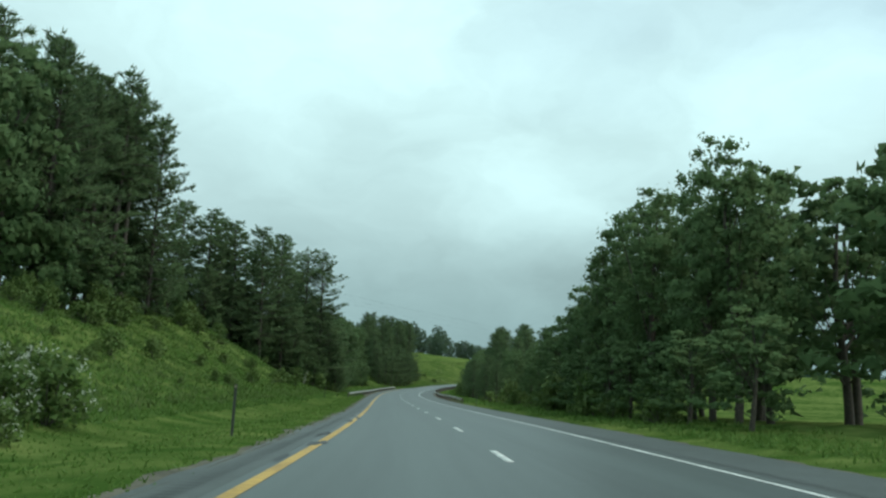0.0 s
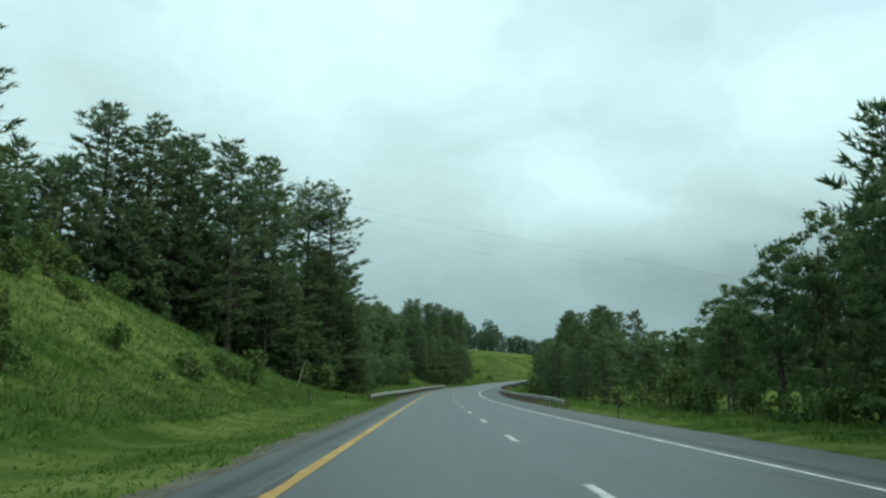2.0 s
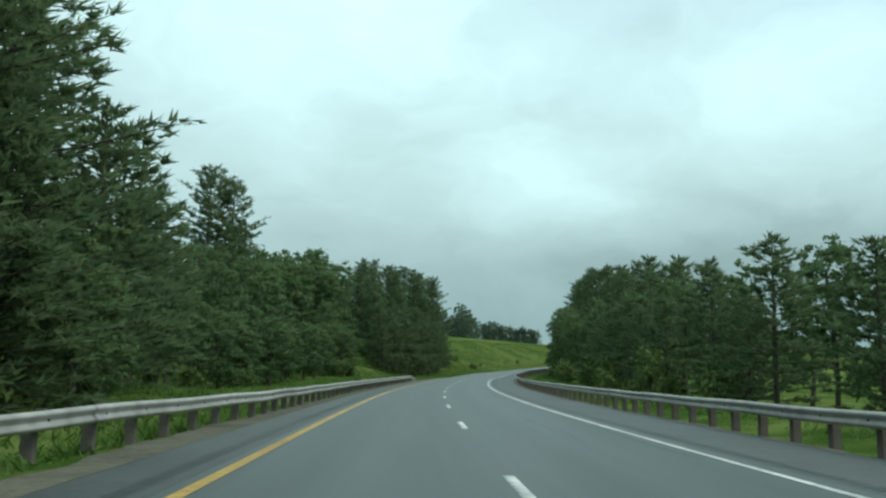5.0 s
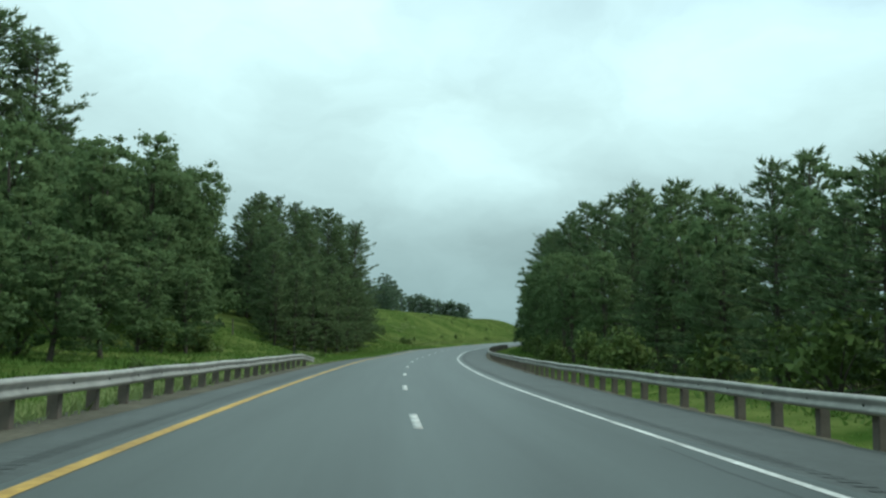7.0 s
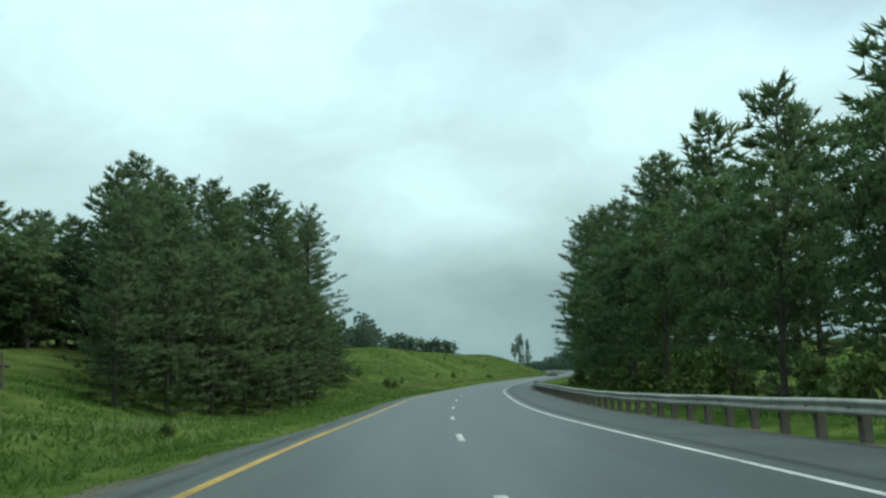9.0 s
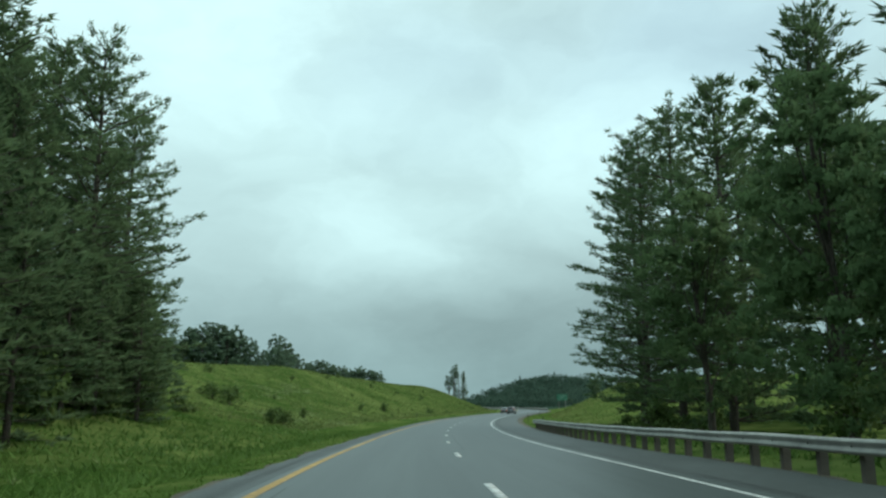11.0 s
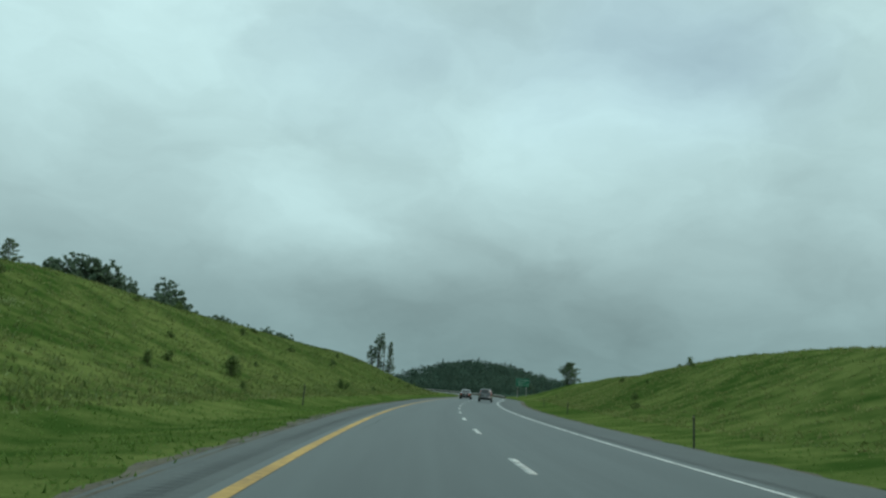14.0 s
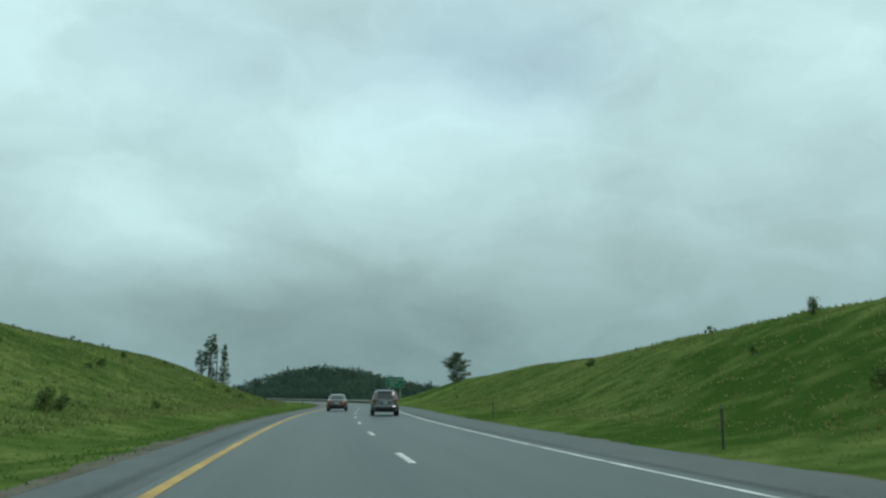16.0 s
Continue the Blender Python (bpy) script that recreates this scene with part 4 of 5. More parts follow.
def flowering_bush(seed, h, width):
    """A loose leafy shrub set with small white flower heads."""
    stems, leaves = bush(seed, h, width, blobs=26, leaves=34, size=0.16)
    g = np.random.default_rng(seed + 1)
    n = 75
    a, t = g.uniform(0, 6.28, n), g.uniform(0.25, 1.02, n)
    r = width * np.sqrt(np.clip(1.15 - t * 0.8, 0, 1)) * g.uniform(0.75, 1.1, n)
    c = np.repeat(np.stack([r * np.cos(a), r * np.sin(a), h * t], -1), 4, axis=0) + g.normal(0, 0.025, (n * 4, 3))
    s = g.uniform(0.03, 0.06, n * 4)
    cv, cf = cards(c, g.normal(0, 1, c.shape), g.normal(0, 1, c.shape), s, s)
    return stems, leaves, mesh_of("blossom", cv, cf, M_PETAL)


bloomer = plant("flowering_bush", "loose green shrub dotted with small white flowers", "bush", "white-flowered shrubs", flowering_bush(83, 1.7, 1.15), ("woody_base", "foliage", "blossom"))
for s, u, k in ((22.6, -10.6, 1.05), (24.3, -11.9, 1.0), (20.6, -10.9, 0.8), (17.9, -9.8, 0.5), (26.5, -13.2, 0.8), (19.2, -12.6, 0.9)):
    put(bloomer, s, u, k, sink=0.05)
for n in range(60):
    s = random.uniform(40, 130) if n < 26 else random.uniform(385, 640)
    put(bushes[random.randrange(3)], s, random.uniform(-34, -13) if n < 48 else random.uniform(14, 30), random.uniform(0.25, 0.6), sink=0.05)
for n in range(40):  # undergrowth on top of the first bank
    put(bushes[random.randrange(3)], random.uniform(58, 124), -random.uniform(25, 32), random.uniform(0.8, 1.5), sink=0.05, label="dense green undergrowth bush at the foot of the trees")
for n in range(46):  # undergrowth along the woods
    s = random.choice((random.uniform(150, 185), random.uniform(200, 280), random.uniform(345, 382)))
    put(bushes[random.randrange(3)], s, -random.uniform(13, 17) if s < 190 else -random.uniform(17, 21), random.uniform(0.9, 1.7), sink=0.05, label="dense green undergrowth bush at the foot of the trees")
for n in range(60):
    s = random.choice((random.uniform(48, 130), random.uniform(180, 396)))
    put(bushes[random.randrange(3)], s, random.uniform(12.5, 15.5), random.uniform(0.8, 1.7), sink=0.05, label="dense green undergrowth bush at the foot of the trees")
birch = thing("birch_trunk", "slender leaning white birch stem before dark pines", "tree")
bv, bf = tube([(0, 0, -0.2), (0.30, 0.1, 1.2), (0.70, 0.2, 2.4)], (0.045, 0.036, 0.02), 7)
part("trunk", mesh_of("trunk", bv, bf, M_BIRCH, smooth=True), birch)
birch.matrix_basis = Matrix.Translation(spot(151, -16.4)) @ pose(0, 0, 0, 0, 0, 20)

# ---- grass ----


def meadow(name, label, zone, count, tall, mat, seed, near=True, blades=5, wide=0.035, edge=None, lean=0.75, patches=None):
    """Many blades in tufts over a stretch of the land: zone is s0, s1, u0, u1. patches: places round which they gather."""
    g = np.random.default_rng(seed)
    s, u = g.uniform(zone[0], zone[1], count), zone[2] + (zone[3] - zone[2]) * g.random(count) ** (1.4 if near else 1.0)
    if edge:  # start at the pavement and let the first tufts lean over it
        u = edge(s) - 0.12 - g.random(count) ** 1.25 * (zone[2] - zone[3])
    if patches:
        home = np.array(patches)[g.integers(len(patches), size=count)]
        s, u = home[:, 0] + g.normal(0, 2.0, count), home[:, 1] + g.normal(0, 0.55, count)
    patch = np.sin(s * 0.21 + np.sin(u * 0.4) * 2) * np.sin(u * 0.33 + s * 0.05) + np.sin(s * 0.63 + u)
    keep = g.random(count) < 0.8 + 0.12 * patch
    s, u = s[keep], u[keep]
    root = np.repeat(spot(s, u, 0.03), blades, axis=0)
    n = len(root)
    root[:, :2] += g.normal(0, 0.10 + 0.10 * tall, (n, 2))
    length = tall * g.uniform(0.45, 1.15, n)
    way = unit(g.normal(0, lean, (n, 3)) * np.array([1, 1, 0]) + np.array([0, 0, 1.0]))
    side = unit(np.cross(way, g.normal(0, 1, (n, 3))))
    w = wide * g.uniform(0.6, 1.5, n)[:, None]
    v = np.stack([root - side * w, root + side * w, root + way * length[:, None] + side * w * 0.25], 1)
    return tagged(part(name, mesh_of(name, v.reshape(-1, 3), np.arange(n * 3).reshape(-1, 3), mat, normals=np.repeat(unit(g.normal(0, 0.25, (n, 3)) + np.array([0, 0, 1.0])), 3, axis=0))), label, "grass", kind="stuff")


meadow("tall_grass", "tall uneven summer grass and weeds on the bank", (20, 150, -10.5, -38), 46000, 0.24, M_GRASS, 1, blades=3, wide=0.04)
meadow("tall_grass", "tall uneven summer grass behind the guardrail", (150, 385, -6.6, -26), 24000, 0.34, M_GRASS, 2, blades=3, wide=0.04)
meadow("tall_grass", "long grass covering the large green hillside", (385, 640, -11, -48), 36000, 0.24, M_VEILED_GRASS, 3, blades=3, wide=0.045)
meadow("mown_grass", "short bright green mown grass along the shoulder", (4, 146, -5.0, -11.0), 11000, 0.13, M_MOWN, 4, near=False, blades=3, wide=0.03, edge=left_edge)
meadow("mown_grass", "short bright green grass behind the guardrail posts", (146, 256, -6.6, -11.0), 5500, 0.14, M_MOWN, 14, near=False, blades=3, wide=0.03)
meadow("mown_grass", "short bright green mown grass along the shoulder", (256, 600, -5.0, -11.0), 21000, 0.13, M_MOWN, 24, near=False, blades=3, wide=0.03, edge=left_edge)
meadow("weeds", "tall leafy weeds in clumps on the grassy bank", (20, 142, -11.5, -32), 4200, 0.40, M_WEED, 25, blades=5, wide=0.032, lean=0.45)
meadow("weeds", "leafy weeds in clumps on the large hillside", (388, 620, -12, -42), 3600, 0.36, M_WEED, 26, blades=5, wide=0.034, lean=0.5)
meadow("mown_grass", "short bright green mown grass beside the white line", (10, 600, 7.1, 13.0), 20000, 0.12, M_MOWN, 5, near=False, blades=3, wide=0.03)
meadow("tall_grass", "long grass covering the low bank", (395, 620, 12, 34), 14000, 0.24, M_VEILED_GRASS, 6, blades=3, wide=0.045)
meadow("tall_grass", "long grass in front of the woods", (20, 395, 10, 18), 9000, 0.4, M_GRASS, 7, blades=3, wide=0.045)
meadow("blossom", "pale wild flowers among the grass", (25, 620, -10.5, -34), 2600, 0.26, M_BLOOM, 9, blades=3, wide=0.035)
HILL_FLOWERS = ((402.8, -15.4), (437.5, -25.4), (407.5, -11.6), (452.8, -25.9), (427.5, -23.8), (450.3, -27.9), (405.1, -18.3), (417, -17.2), (434.7, -27), (443.8, -25.6))
meadow("blossom", "drifts of pale wild flowers on the large hillside", (0, 1, 0, 1), 900, 0.30, M_BLOOM, 10, blades=4, wide=0.045, patches=HILL_FLOWERS)
meadow("tall_grass", "pale seeding grass along the guardrail posts", (180, 257, -6.1, -8.2), 4200, 0.36, M_BLOOM, 15, near=False, blades=4, wide=0.03, lean=0.5)
meadow("plumes", "pale feathery weeds at the end of the guardrail", (0, 1, 0, 1), 330, 0.52, M_BLOOM, 12, blades=5, wide=0.03, lean=0.45, patches=((257.6, -7.0), (259.6, -7.4), (261.5, -7.6), (294, -12.4), (298, -13.2)))

# ---- far hill with its woods ----
HILL = Matrix.Translation((488.0, 2496.0, 64.0)) @ Matrix.Scale(1.8, 4)
hx, hy = np.meshgrid(np.linspace(-520, 620, 58), np.linspace(-330, 330, 30), indexing="ij")
hz = 45 * np.exp(-(hx / 126) ** 2 - (hy / 210) ** 2) + 7 * np.exp(-((hx + 60) / 60) ** 2 - (hy / 150) ** 2) + 2.0 * np.sin(hx / 31) * np.sin(hy / 40 + 1) - 4
hz[0, :] = hz[-1, :] = hz[:, 0] = hz[:, -1] = -40  # the foot, down to the plain
hv = np.stack([hx, hy, hz], -1).reshape(-1, 3)
hi = np.arange(hx.size).reshape(hx.shape)
hf = np.stack([hi[:-1, :-1], hi[1:, :-1], hi[1:, 1:], hi[:-1, 1:]], -1).reshape(-1, 4)
hill = part("far_hill", mesh_of("far_hill", hv, hf, M_FAR_HAZE, smooth=True), m=HILL)
tagged(hill, "distant low hill under dark woods", "hill", kind="structure")
g = np.random.default_rng(17)
n = 3000
px, py = g.uniform(-260, 330, n), g.uniform(-280, 50, n)
ix, iy = np.clip(((px + 520) / 20).astype(int), 0, 56), np.clip(((py + 330) / 22.76).astype(int), 0, 28)
pz = hz[ix, iy]
pointed = (g.random(n) < 0.10)[:, None]
tall = g.uniform(9, 13, n) * np.where(pointed[:, 0], g.uniform(1.0, 1.4, n), 1)
leaf = 42
t = g.random((n, leaf)) ** 0.7
a = g.uniform(0, 6.28, (n, leaf))
r = tall[:, None] * np.where(pointed, 0.30 * (1.02 - t), 0.56 * np.sin(np.pi * np.clip(t * 0.9 + 0.1, 0, 1)) ** 0.7) * g.uniform(0.5, 1.05, (n, leaf))
c = np.stack([px[:, None] + r * np.cos(a), py[:, None] + r * np.sin(a), pz[:, None] + tall[:, None] * t], -1).reshape(-1, 3)
s = g.uniform(1.1, 2.2, len(c))
cv, cf = cards(c, g.normal(0, 1, c.shape), g.normal(0, 1, c.shape), s, s * 0.8)
out = np.stack([r * np.cos(a) / tall[:, None], r * np.sin(a) / tall[:, None], t - 0.3], -1).reshape(-1, 3)
tagged(part("far_woods", mesh_of("far_woods", cv, cf, M_FAR_HAZE, normals=np.repeat(unit(out), 3, axis=0)), m=HILL), "dark mixed woods covering the distant hill", "woods", kind="stuff")

# ---- guardrails ----
# the beam's face: offset towards the road and height, one loop
BEAM = ((0.0, 0.39), (0.035, 0.40), (0.082, 0.435), (0.082, 0.475), (0.03, 0.52), (0.03, 0.57), (0.082, 0.615), (0.082, 0.655), (0.035, 0.69), (0.0, 0.70),
        (-0.008, 0.692), (0.025, 0.68), (0.07, 0.65), (0.07, 0.62), (0.018, 0.575), (0.018, 0.515), (0.07, 0.47), (0.07, 0.44), (0.025, 0.41), (-0.008, 0.398))


def guardrail(label, line, side):
    """line: rows of distance, offset and drop. side: 1 where the road lies to the right of the rail."""
    rail = thing("guardrail", label, "guardrail", "guardrails of the highway", m=Matrix.Translation(at(line[0][0], line[0][1])))
    base = Vector(at(line[0][0], line[0][1]))
    ls, lu, lz = (np.array(c, float) for c in zip(*line))
    count = int((ls[-1] - ls[0]) / 3.81)
    ends = np.linspace(ls[0], ls[-1], count + 1)
    for n in range(count):  # each beam overlaps the next one
        s = np.linspace(ends[n], ends[n + 1] + (0.3 if n < count - 1 else 0), 5)
        u, z = np.interp(s, ls, lu), np.interp(s, ls, lz)
        lap = 0.004 * (n % 2) + random.uniform(-0.004, 0.004)
        v = np.stack([at(s, u + side * (d + lap), z + h + 0.010 * np.sin(s * 0.8 + u)) for d, h in BEAM], 1)
        k, w = v.shape[:2]
        i = np.arange(k * w).reshape(k, w)
        j = np.roll(i, -1, axis=1)
        f = np.stack([i[:-1], j[:-1], j[1:], i[1:]], -1).reshape(-1, 4)
        part("beam", mesh_of("beam", v.reshape(-1, 3) - np.array(base), f, M_STEEL), rail, "weathered galvanised steel beam" if n == 0 else "")
    bolt = bmesh.new()
    bmesh.ops.create_cone(bolt, cap_ends=True, segments=8, radius1=0.024, radius2=0.017, depth=0.02, matrix=pose(0, 0, 0, 0, side * 90, 0))
    bolt_me = from_bm("bolt", bolt, M_POST)
    post_me = box_mesh("post", (0.19, 0.2, 1.0), M_TIMBER, (0, 0, 0.14), bevel=0.012)
    block_me = box_mesh("spacer_block", (0.14, 0.15, 0.33), M_TIMBER, (0, 0, 0), bevel=0.01)
    for q in np.arange(ls[0] + 0.5, ls[-1] - 0.3, 1.905):
        uu, zz = np.interp(q, ls, lu), np.interp(q, ls, lz)
        rot = pose(0, 0, 0, random.uniform(-1, 1), random.uniform(-1, 1), turn_at(q) + random.uniform(-3, 3))
        p = Vector(at(q, uu - side * 0.245, zz + random.uniform(-0.02, 0.02))) - base
        post = part("post", post_me, rail, m=Matrix.Translation(p) @ rot)
        p = Vector(at(q, uu - side * 0.078, zz + 0.545)) - base
        part("spacer_block", block_me, rail, m=Matrix.Translation(p) @ rot)
        if q < 410:
            p = Vector(at(q, uu + side * 0.040, zz + 0.545)) - base
            part("bolt", bolt_me, rail, m=Matrix.Translation(p) @ rot)
    return rail


random.seed(3)
guardrail("galvanised steel guardrail on dark timber posts along the yellow line", ((146.5, -8.4, -0.30), (150, -7.6, -0.12), (158, -6.6, 0), (170, -5.9, 0), (186, -5.75, 0), (249.5, -5.75, 0), (253.3, -5.6, -0.28)), 1)
guardrail("galvanised steel guardrail on dark timber posts beside the wide shoulder", ((128, 8.5, -0.30), (133, 8.0, -0.1), (142, 7.5, 0), (160, 7.15, 0), (390, 7.1, 0), (396, 7.2, -0.12)), -1)
guardrail("distant galvanised guardrail along the road's outer edge", ((645, 7.4, -0.2), (655, 7.2, 0), (850, 7.2, 0)), -1)

# ---- roadside posts, sign and wires ----


def delineator(s, u, label):
    ob = thing("delineator_post", label, "post", "marker posts of the highway", m=Matrix.Translation(spot(s, u)) @ pose(0, 0, 0, random.uniform(-2, 2), random.uniform(-3, 3), turn_at(s)))
    bm = bmesh.new()
    shape = [(-0.034, 0.0), (-0.034, 0.028), (-0.016, 0.028), (-0.016, 0.007), (0.016, 0.007), (0.016, 0.028), (0.034, 0.028), (0.034, 0.0)]
    low = [bm.verts.new((x, y, -0.4)) for x, y in shape]
    high = [bm.verts.new((x, y, 1.25)) for x, y in shape]
    for k in range(8):
        bm.faces.new((low[k], low[(k + 1) % 8], high[(k + 1) % 8], high[k]))
    bm.faces.new(high)
    part("post", from_bm("post", bm, M_POST), ob)
    bm = bmesh.new()
    bmesh.ops.create_cone(bm, cap_ends=True, segments=14, radius1=0.036, radius2=0.033, depth=0.014, matrix=pose(0, -0.008, 1.19, 90))
    part("reflector", from_bm("reflector", bm, M_REFLECT), ob, "small round dull reflector")
    return ob


for s, u in ((22.4, -6.05), (116.1, -10.2), (137.5, -9.8), (250.6, -6.35), (457, -9.2), (604, -8.0)):
    delineator(s, u, "thin dark marker post in the grass beside the yellow line")
for s, u in ((107.9, 8.6), (392.4, 7.75), (437.5, 8.2), (487, 9.7), (526, 9.8)):
    delineator(s, u, "thin dark marker post in the grass beside the shoulder")
fence_post = thing("fence_post", "old leaning dark wooden fence post in tall grass", "post", m=Matrix.Translation(spot(304.4, -23.3)) @ pose(0, 0, 0, 0, -3, 0) @ Matrix.Diagonal((1, 1, 0.85, 1)))
fv, ff = tube([(0, 0, -0.4), (0.02, 0, 1.2), (0.0, 0.02, 2.3)], (0.085, 0.08, 0.07), 8)
part("post", mesh_of("post", fv, ff, M_TIMBER), fence_post)

log = thing("fallen_log", "grey fallen log lying in the tall grass", "log", m=Matrix.Translation(spot(310.6, -28)) @ pose(0, 0, 0, 0, 4, turn_at(310) + 8))
lv, lf = tube([(-1.7, 0, 0.30), (-0.6, 0.06, 0.34), (0.5, -0.04, 0.30), (1.6, 0.03, 0.36)], (0.17, 0.16, 0.14, 0.10), 9)
part("trunk", mesh_of("trunk", lv, lf, M_TIMBER, smooth=True), log)
bv, bf = tube([(0.4, 0, 0.30), (0.6, 0.35, 0.62), (0.75, 0.5, 0.9)], (0.06, 0.045, 0.02), 6)
part("branch_stub", mesh_of("branch_stub", bv, bf, M_TIMBER, smooth=True), log)

sign = thing("guide_sign", "large green highway guide sign on steel posts", "sign", m=Matrix.Translation(spot(662, 14.3, -0.45)) @ pose(0, 0, 0, 0, 0, turn_at(662)) @ Matrix.Diagonal((0.93, 1, 0.83, 1)))
part("panel", box_mesh("panel", (4.3, 0.06, 2.9), M_SIGN, (0, 0, 4.55), bevel=0.02), sign, "green panel")
for x in (-1.35, 1.35):
    part("post", box_mesh("post", (0.16, 0.2, 7.4), M_STEEL, (x, 0.15, 2.2), bevel=0.01), sign)
for size, place in (((4.1, 0.012, 0.035), (0, -0.036, 5.9)), ((4.1, 0.012, 0.035), (0, -0.036, 3.2)), ((0.035, 0.012, 2.66), (-2.05, -0.036, 4.55)), ((0.035, 0.012, 2.66), (2.05, -0.036, 4.55))):
    part("border", box_mesh("border", size, M_SIGNWHITE, place), sign)
for w, x, z in ((1.1, -0.9, 5.3), (1.7, 0.8, 5.3), (2.3, -0.3, 4.55), (1.4, -0.6, 3.8), (0.5, 1.2, 3.8)):
    part("text_bar", box_mesh("text_bar", (w, 0.012, 0.13), M_SIGNWHITE, (x, -0.036, z), bevel=0.004), sign)

for s, u, top in ((664, 16.9, 4.35), (665, 18.2, 3.75), (664, 20.4, 3.3)):
    put(sparse, s, u, max(0.08, (top + float(ground(662, 14.3)) - float(ground(s, u))) / 16.5), wide=1.3, label="small thin sapling beside the guide sign")

pole = thing("utility_pole", "wooden utility pole with a crossarm among trees", "pole", m=Matrix.Translation(spot(121, 43, 3.2)) @ pose(0, 0, 0, 0, 0, 85))
pv, pf = tube([(0, 0, -1), (0, 0, 4.5), (0, 0, 9.6)], (0.16, 0.14, 0.11), 10)
part("shaft", mesh_of("shaft", pv, pf, M_TIMBER, smooth=True), pole)
part("crossarm", box_mesh("crossarm", (2.4, 0.1, 0.12), M_TIMBER, (0, 0.14, 9.0), bevel=0.01), pole)
part("crossarm", box_mesh("crossarm", (1.8, 0.1, 0.12), M_TIMBER, (0, 0.14, 8.2), bevel=0.01), pole)
ins = bmesh.new()
bmesh.ops.create_cone(ins, cap_ends=True, segments=8, radius1=0.05, radius2=0.03, depth=0.16)
ins = from_bm("insulator", ins, M_PLASTIC)
for x in (-1.1, 0.0, 1.1):
    part("insulator", ins, pole, m=pose(x, 0.14, 9.14))
for k, (dx, dz) in enumerate(((2.0, -0.4), (0.0, 0.0), (-2.0, 0.4), (-3.4, 0.2))):
    p0, p1 = at(120 + dx, 43, 5.2 + dz), at(116 + dx, -40, 18.9 + dz)
    q = np.linspace(0, 1, 24)[:, None]
    line = p0 + (p1 - p0) * q - np.array([0, 0, 1.0]) * (4 * q * (1 - q) * 0.8)
    wv, wf = tube(line, np.full(24, 0.0024), 5)
    tagged(part("power_line", mesh_of("power_line", wv, wf, M_WIRE)), "thin black overhead power line crossing the highway", "power line", "overhead power lines")

# ---- cars ----
# outlines by height: height, half width, distance of the skin from the rear end and from the front end
SUV = ((0.24, 0.80, 0.20, 0.22), (0.33, 0.88, 0.06, 0.06), (0.48, 0.905, 0.0, 0.0), (0.60, 0.912, 0.0, 0.0), (0.66, 0.914, 0.06, 0.02), (0.80, 0.910, 0.08, 0.08), (0.95, 0.89, 0.10, 0.28), (1.02, 0.875, 0.11, 1.05),
       (1.08, 0.85, 0.13, 1.22), (1.35, 0.765, 0.25, 1.60), (1.54, 0.690, 0.36, 1.90), (1.63, 0.620, 0.47, 2.10), (1.67, 0.52, 0.66, 2.30), (1.685, 0.34, 0.95, 2.50))
SALOON = ((0.19, 0.78, 0.22, 0.22), (0.28, 0.86, 0.06, 0.06), (0.44, 0.885, 0.0, 0.0), (0.58, 0.890, 0.01, 0.02), (0.74, 0.885, 0.06, 0.12), (0.86, 0.865, 0.09, 0.50), (0.92, 0.84, 0.16, 1.05), (0.955, 0.80, 0.45, 1.25),
          (1.00, 0.775, 0.60, 1.35), (1.20, 0.715, 0.92, 1.75), (1.34, 0.640, 1.20, 2.00), (1.41, 0.560, 1.42, 2.20), (1.44, 0.46, 1.65, 2.35), (1.455, 0.30, 1.90, 2.50))
SQUARE = 4.5  # how square the outline's corners are


def outline(rows, l, z):
    """Half width, middle and half length of a car's skin at a height."""
    zz, w, back, front = (np.array(c) for c in zip(*rows))
    w, back, front = np.interp(z, zz, w), np.interp(z, zz, back), np.interp(z, zz, front)
    return w, (back - front) / 2, l / 2 - (back + front) / 2


def hull(rows, l, mat):
    """The painted skin, ring over ring, closed below and above."""
    zs = np.unique(np.concatenate([[r[0] for r in rows], np.linspace(rows[0][0], rows[-1][0], 22)]))
    a = np.linspace(0, 2 * math.pi, 56, endpoint=False)
    bm, rings = bmesh.new(), []
    for z in zs:
        w, mid, half = outline(rows, l, z)
        x = w * np.sign(np.cos(a)) * np.abs(np.cos(a)) ** (2 / SQUARE)
        y = mid + half * np.sign(np.sin(a)) * np.abs(np.sin(a)) ** (2 / SQUARE)
        rings.append([bm.verts.new((x[k], y[k], z)) for k in range(56)])
    for low, high in zip(rings, rings[1:]):
        for k in range(56):
            bm.faces.new((low[k], low[(k + 1) % 56], high[(k + 1) % 56], high[k]))
    bm.faces.new(rings[-1])
    bm.faces.new(rings[0][::-1])
    return from_bm("body", bm, mat, smooth=True)


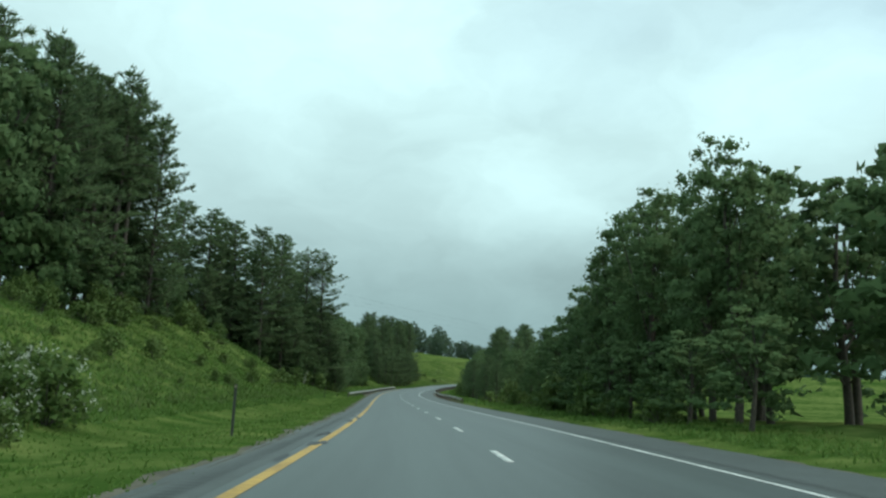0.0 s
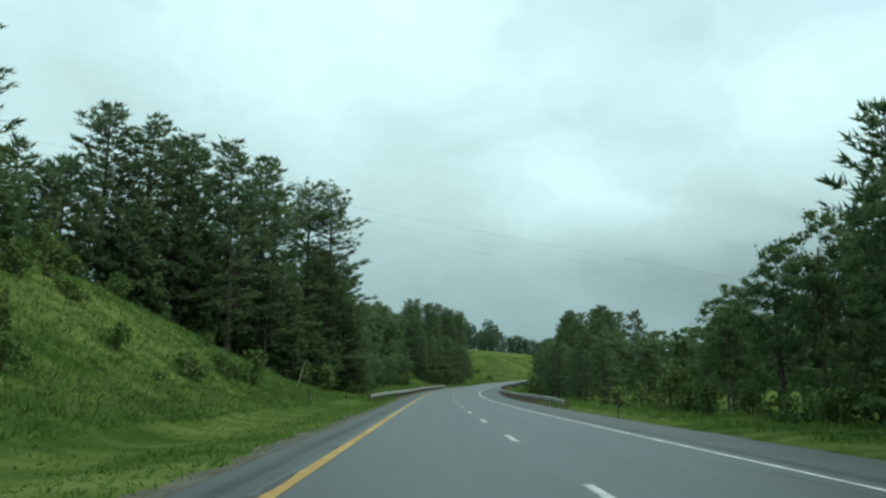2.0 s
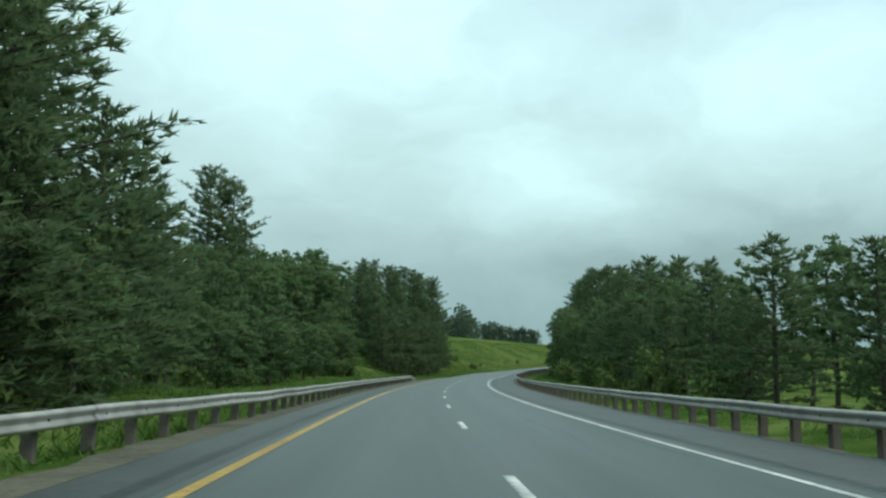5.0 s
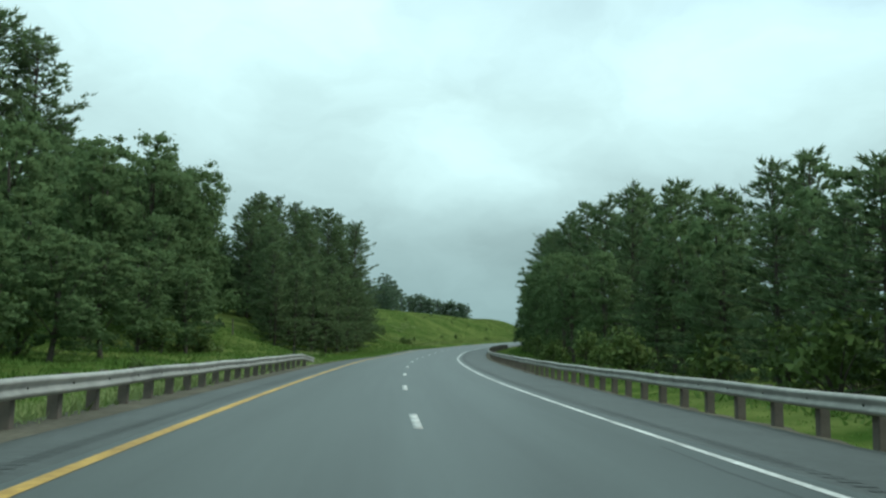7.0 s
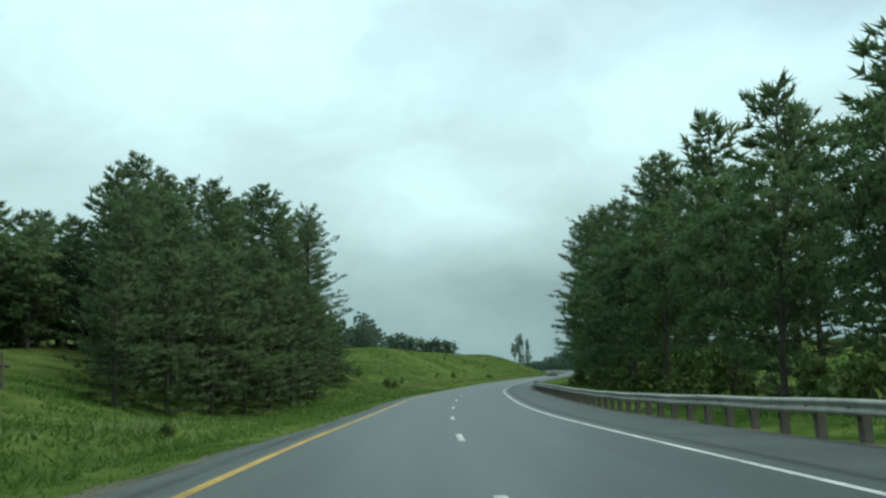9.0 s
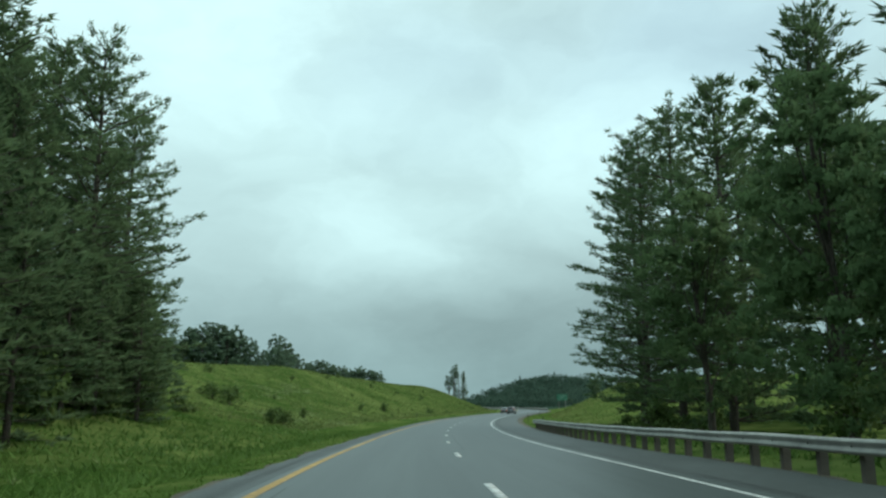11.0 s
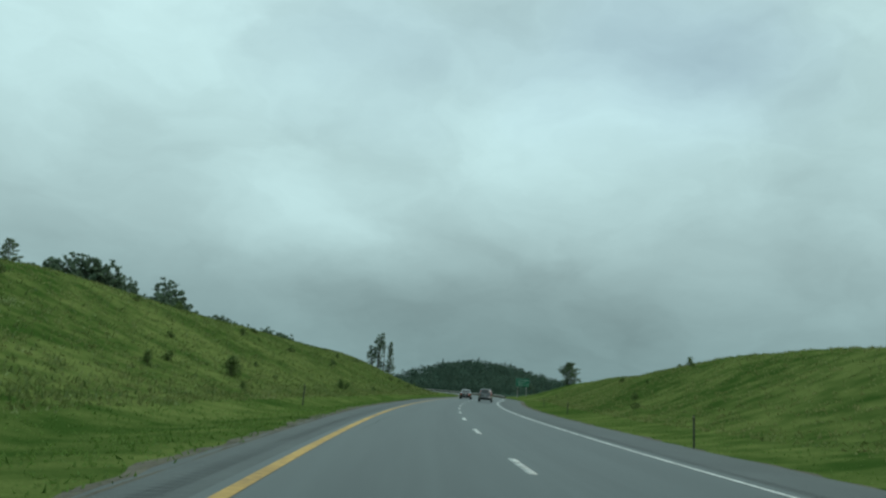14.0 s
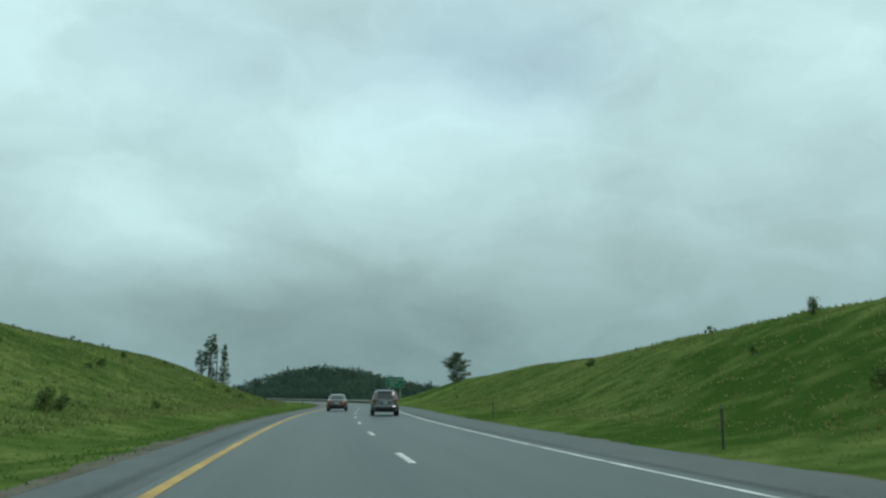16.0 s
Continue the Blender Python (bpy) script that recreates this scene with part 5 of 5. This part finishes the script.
def patch(name, rows, l, mat, low, high, proud=0.012, side=0, nx=9, nz=5):
    """A piece let into the skin. low and high: height, then its two ends across the rear (-1 to 1), or along a flank (-1 rear to 1 front)."""
    front, rear = [], []
    for k in np.linspace(0, 1, nz):
        z = low[0] + (high[0] - low[0]) * k
        w, mid, half = outline(rows, l, z)
        for f in np.linspace(low[1] + (high[1] - low[1]) * k, low[2] + (high[2] - low[2]) * k, nx):
            bulge = (1 - min(0.9999, abs(f)) ** SQUARE) ** (1 / SQUARE)
            if side:
                front.append((side * (w * bulge + proud), mid + half * f, z))
                rear.append((side * (w * bulge - 0.02), mid + half * f, z))
            else:
                front.append((w * f, mid - half * bulge - proud, z))
                rear.append((w * f, mid - half * bulge + 0.02, z))
    bm = bmesh.new()
    a, b = [bm.verts.new(p) for p in front], [bm.verts.new(p) for p in rear]
    for r in range(nz - 1):
        for c in range(nx - 1):
            q = (r * nx + c, r * nx + c + 1, (r + 1) * nx + c + 1, (r + 1) * nx + c)
            bm.faces.new([a[t] for t in q])
            bm.faces.new([b[t] for t in reversed(q)])
    rim = [c for c in range(nx)] + [r * nx + nx - 1 for r in range(1, nz)] + [(nz - 1) * nx + c for c in range(nx - 2, -1, -1)] + [r * nx for r in range(nz - 2, 0, -1)]
    for p, q in zip(rim, rim[1:] + rim[:1]):
        bm.faces.new((a[p], b[p], b[q], a[q]))
    bmesh.ops.recalc_face_normals(bm, faces=bm.faces[:])
    return from_bm(name, bm, mat)


def wheel(ob, x, y, r):
    m = pose(x, y, r, 0, 90, 0)
    bm = bmesh.new()
    bmesh.ops.create_cone(bm, cap_ends=True, segments=28, radius1=r, radius2=r, depth=0.21)
    bmesh.ops.bevel(bm, geom=[e for e in bm.edges if e.is_manifold and e.calc_face_angle(0) > 1], offset=0.03, segments=2, affect="EDGES")
    w = part("wheel", from_bm("tyre", bm, M_RUBBER, smooth=False), ob, "black road tyre on an alloy rim", m=m)
    bm = bmesh.new()
    bmesh.ops.create_cone(bm, cap_ends=True, segments=20, radius1=r * 0.62, radius2=r * 0.58, depth=0.225)
    part("rim", from_bm("rim", bm, M_RIM), w)


def car(label, place, turn, paint, rows, l, suv):
    """A car that faces along +y, its rear towards -y, origin on the road under its middle."""
    ob = thing("car", label, "car", "cars on the highway", m=Matrix.Translation(place) @ pose(0, 0, 0, 2.2, 0, turn))
    put_on = lambda name, mat, low, high, text="", **more: part(name, patch(name, rows, l, mat, low, high, **more), ob, text)
    part("body", hull(rows, l, paint), ob, "glossy painted body shell")
    hw = max(r[1] for r in rows)
    if suv:
        put_on("rear_window", M_GLASS, (1.10, -0.84, 0.84), (1.52, -0.80, 0.80), "dark tinted rear window")
        put_on("spoiler", paint, (1.56, -0.86, 0.86), (1.62, -0.84, 0.84), "short roof spoiler", proud=0.10)
        put_on("brake_lamp", M_LAMP, (1.53, -0.16, 0.16), (1.555, -0.16, 0.16), "high red brake lamp", proud=0.03, nz=2)
        put_on("bumper", paint, (0.44, -0.97, 0.97), (0.64, -0.97, 0.97), "painted rear bumper with a bright upper edge", proud=0.09)
        put_on("lower_skirt", M_PLASTIC, (0.26, -0.97, 0.97), (0.43, -0.97, 0.97), "black plastic lower bumper", proud=0.05)
        put_on("plate_recess", M_PLASTIC, (0.72, -0.30, 0.30), (0.92, -0.33, 0.33), proud=0.008)
        put_on("plate", M_PLATE, (0.75, -0.17, 0.17), (0.89, -0.17, 0.17), "pale number plate", proud=0.018)
        put_on("plate_bar", M_WIRE, (0.80, -0.13, 0.13), (0.84, -0.13, 0.13), proud=0.022, nz=2)
        put_on("chrome_strip", M_RIM, (0.935, -0.42, 0.42), (0.965, -0.42, 0.42), "bright strip over the plate", proud=0.02, nz=2)
        for g in (-1, 1):
            put_on("tail_lamp", M_LAMP, (0.86, g * 0.80, g * 0.995), (1.50, g * 0.86, g * 0.99), "tall red tail lamp", proud=0.03, nx=5, nz=8)
            put_on("reversing_lamp", M_RIM, (0.78, g * 0.80, g * 0.98), (0.85, g * 0.80, g * 0.985), "small clear reversing lamp", proud=0.02, nx=5, nz=2)
    else:
        put_on("rear_window", M_GLASS, (1.00, -0.90, 0.90), (1.37, -0.86, 0.86), "dark sloping rear window", nz=8)
        put_on("bumper", paint, (0.36, -0.97, 0.97), (0.55, -0.97, 0.97), "painted rear bumper", proud=0.07)
        put_on("lower_skirt", M_PLASTIC, (0.21, -0.97, 0.97), (0.35, -0.97, 0.97), "black plastic lower bumper", proud=0.04)
        put_on("plate_recess", M_PLASTIC, (0.60, -0.28, 0.28), (0.78, -0.28, 0.28), proud=0.008)
        put_on("plate", M_PLATE, (0.62, -0.18, 0.18), (0.76, -0.18, 0.18), "pale number plate", proud=0.018)
        put_on("plate_bar", M_WIRE, (0.67, -0.13, 0.13), (0.71, -0.13, 0.13), proud=0.022, nz=2)
        for g in (-1, 1):
            put_on("tail_lamp", M_LAMP, (0.62, g * 0.62, g * 0.99), (0.82, g * 0.66, g * 0.99), "wide red tail lamp", proud=0.025, nx=7, nz=3)
    belt, roof = (1.04, 1.55) if suv else (0.98, 1.36)
    for g in (-1, 1):
        ends = (-0.80, -0.05) if suv else (-0.62, -0.03)
        put_on("side_window", M_GLASS, (belt + 0.03, *ends), (roof - 0.04, ends[0] + 0.03, ends[1]), side=g)
        put_on("side_window", M_GLASS, (belt + 0.03, 0.0, 0.72), (roof - 0.04, 0.0, 0.66), side=g)
        put_on("sill_trim", M_PLASTIC, (rows[0][0] + 0.02, -0.5, 0.5), (rows[0][0] + 0.12, -0.5, 0.5), side=g, proud=0.02, nz=2)
        part("wing_mirror", box_mesh("wing_mirror", (0.20, 0.10, 0.14), paint, (g * (hw + 0.05), l * 0.17, belt + 0.06), bevel=0.03), ob)
        for y in (-l * 0.30, l * 0.31):
            wheel(ob, g * (hw - 0.115), y, 0.345 if suv else 0.315)
    bm = bmesh.new()
    bmesh.ops.create_cone(bm, cap_ends=True, segments=12, radius1=0.035, radius2=0.035, depth=0.22, matrix=pose(hw * 0.55, -l / 2 + 0.05, rows[0][0] + 0.03, 90))
    part("exhaust", from_bm("exhaust", bm, M_STEEL), ob)
    return ob


car("silver-grey sport utility car driving beside the white line", at(523.5, 1.95), turn_at(523.5), M_SILVER, SUV, 4.55, True)
car("dark maroon saloon car driving beside the yellow line", at(543.0, -1.75), turn_at(543.0), M_MAROON, SALOON, 4.6, False)
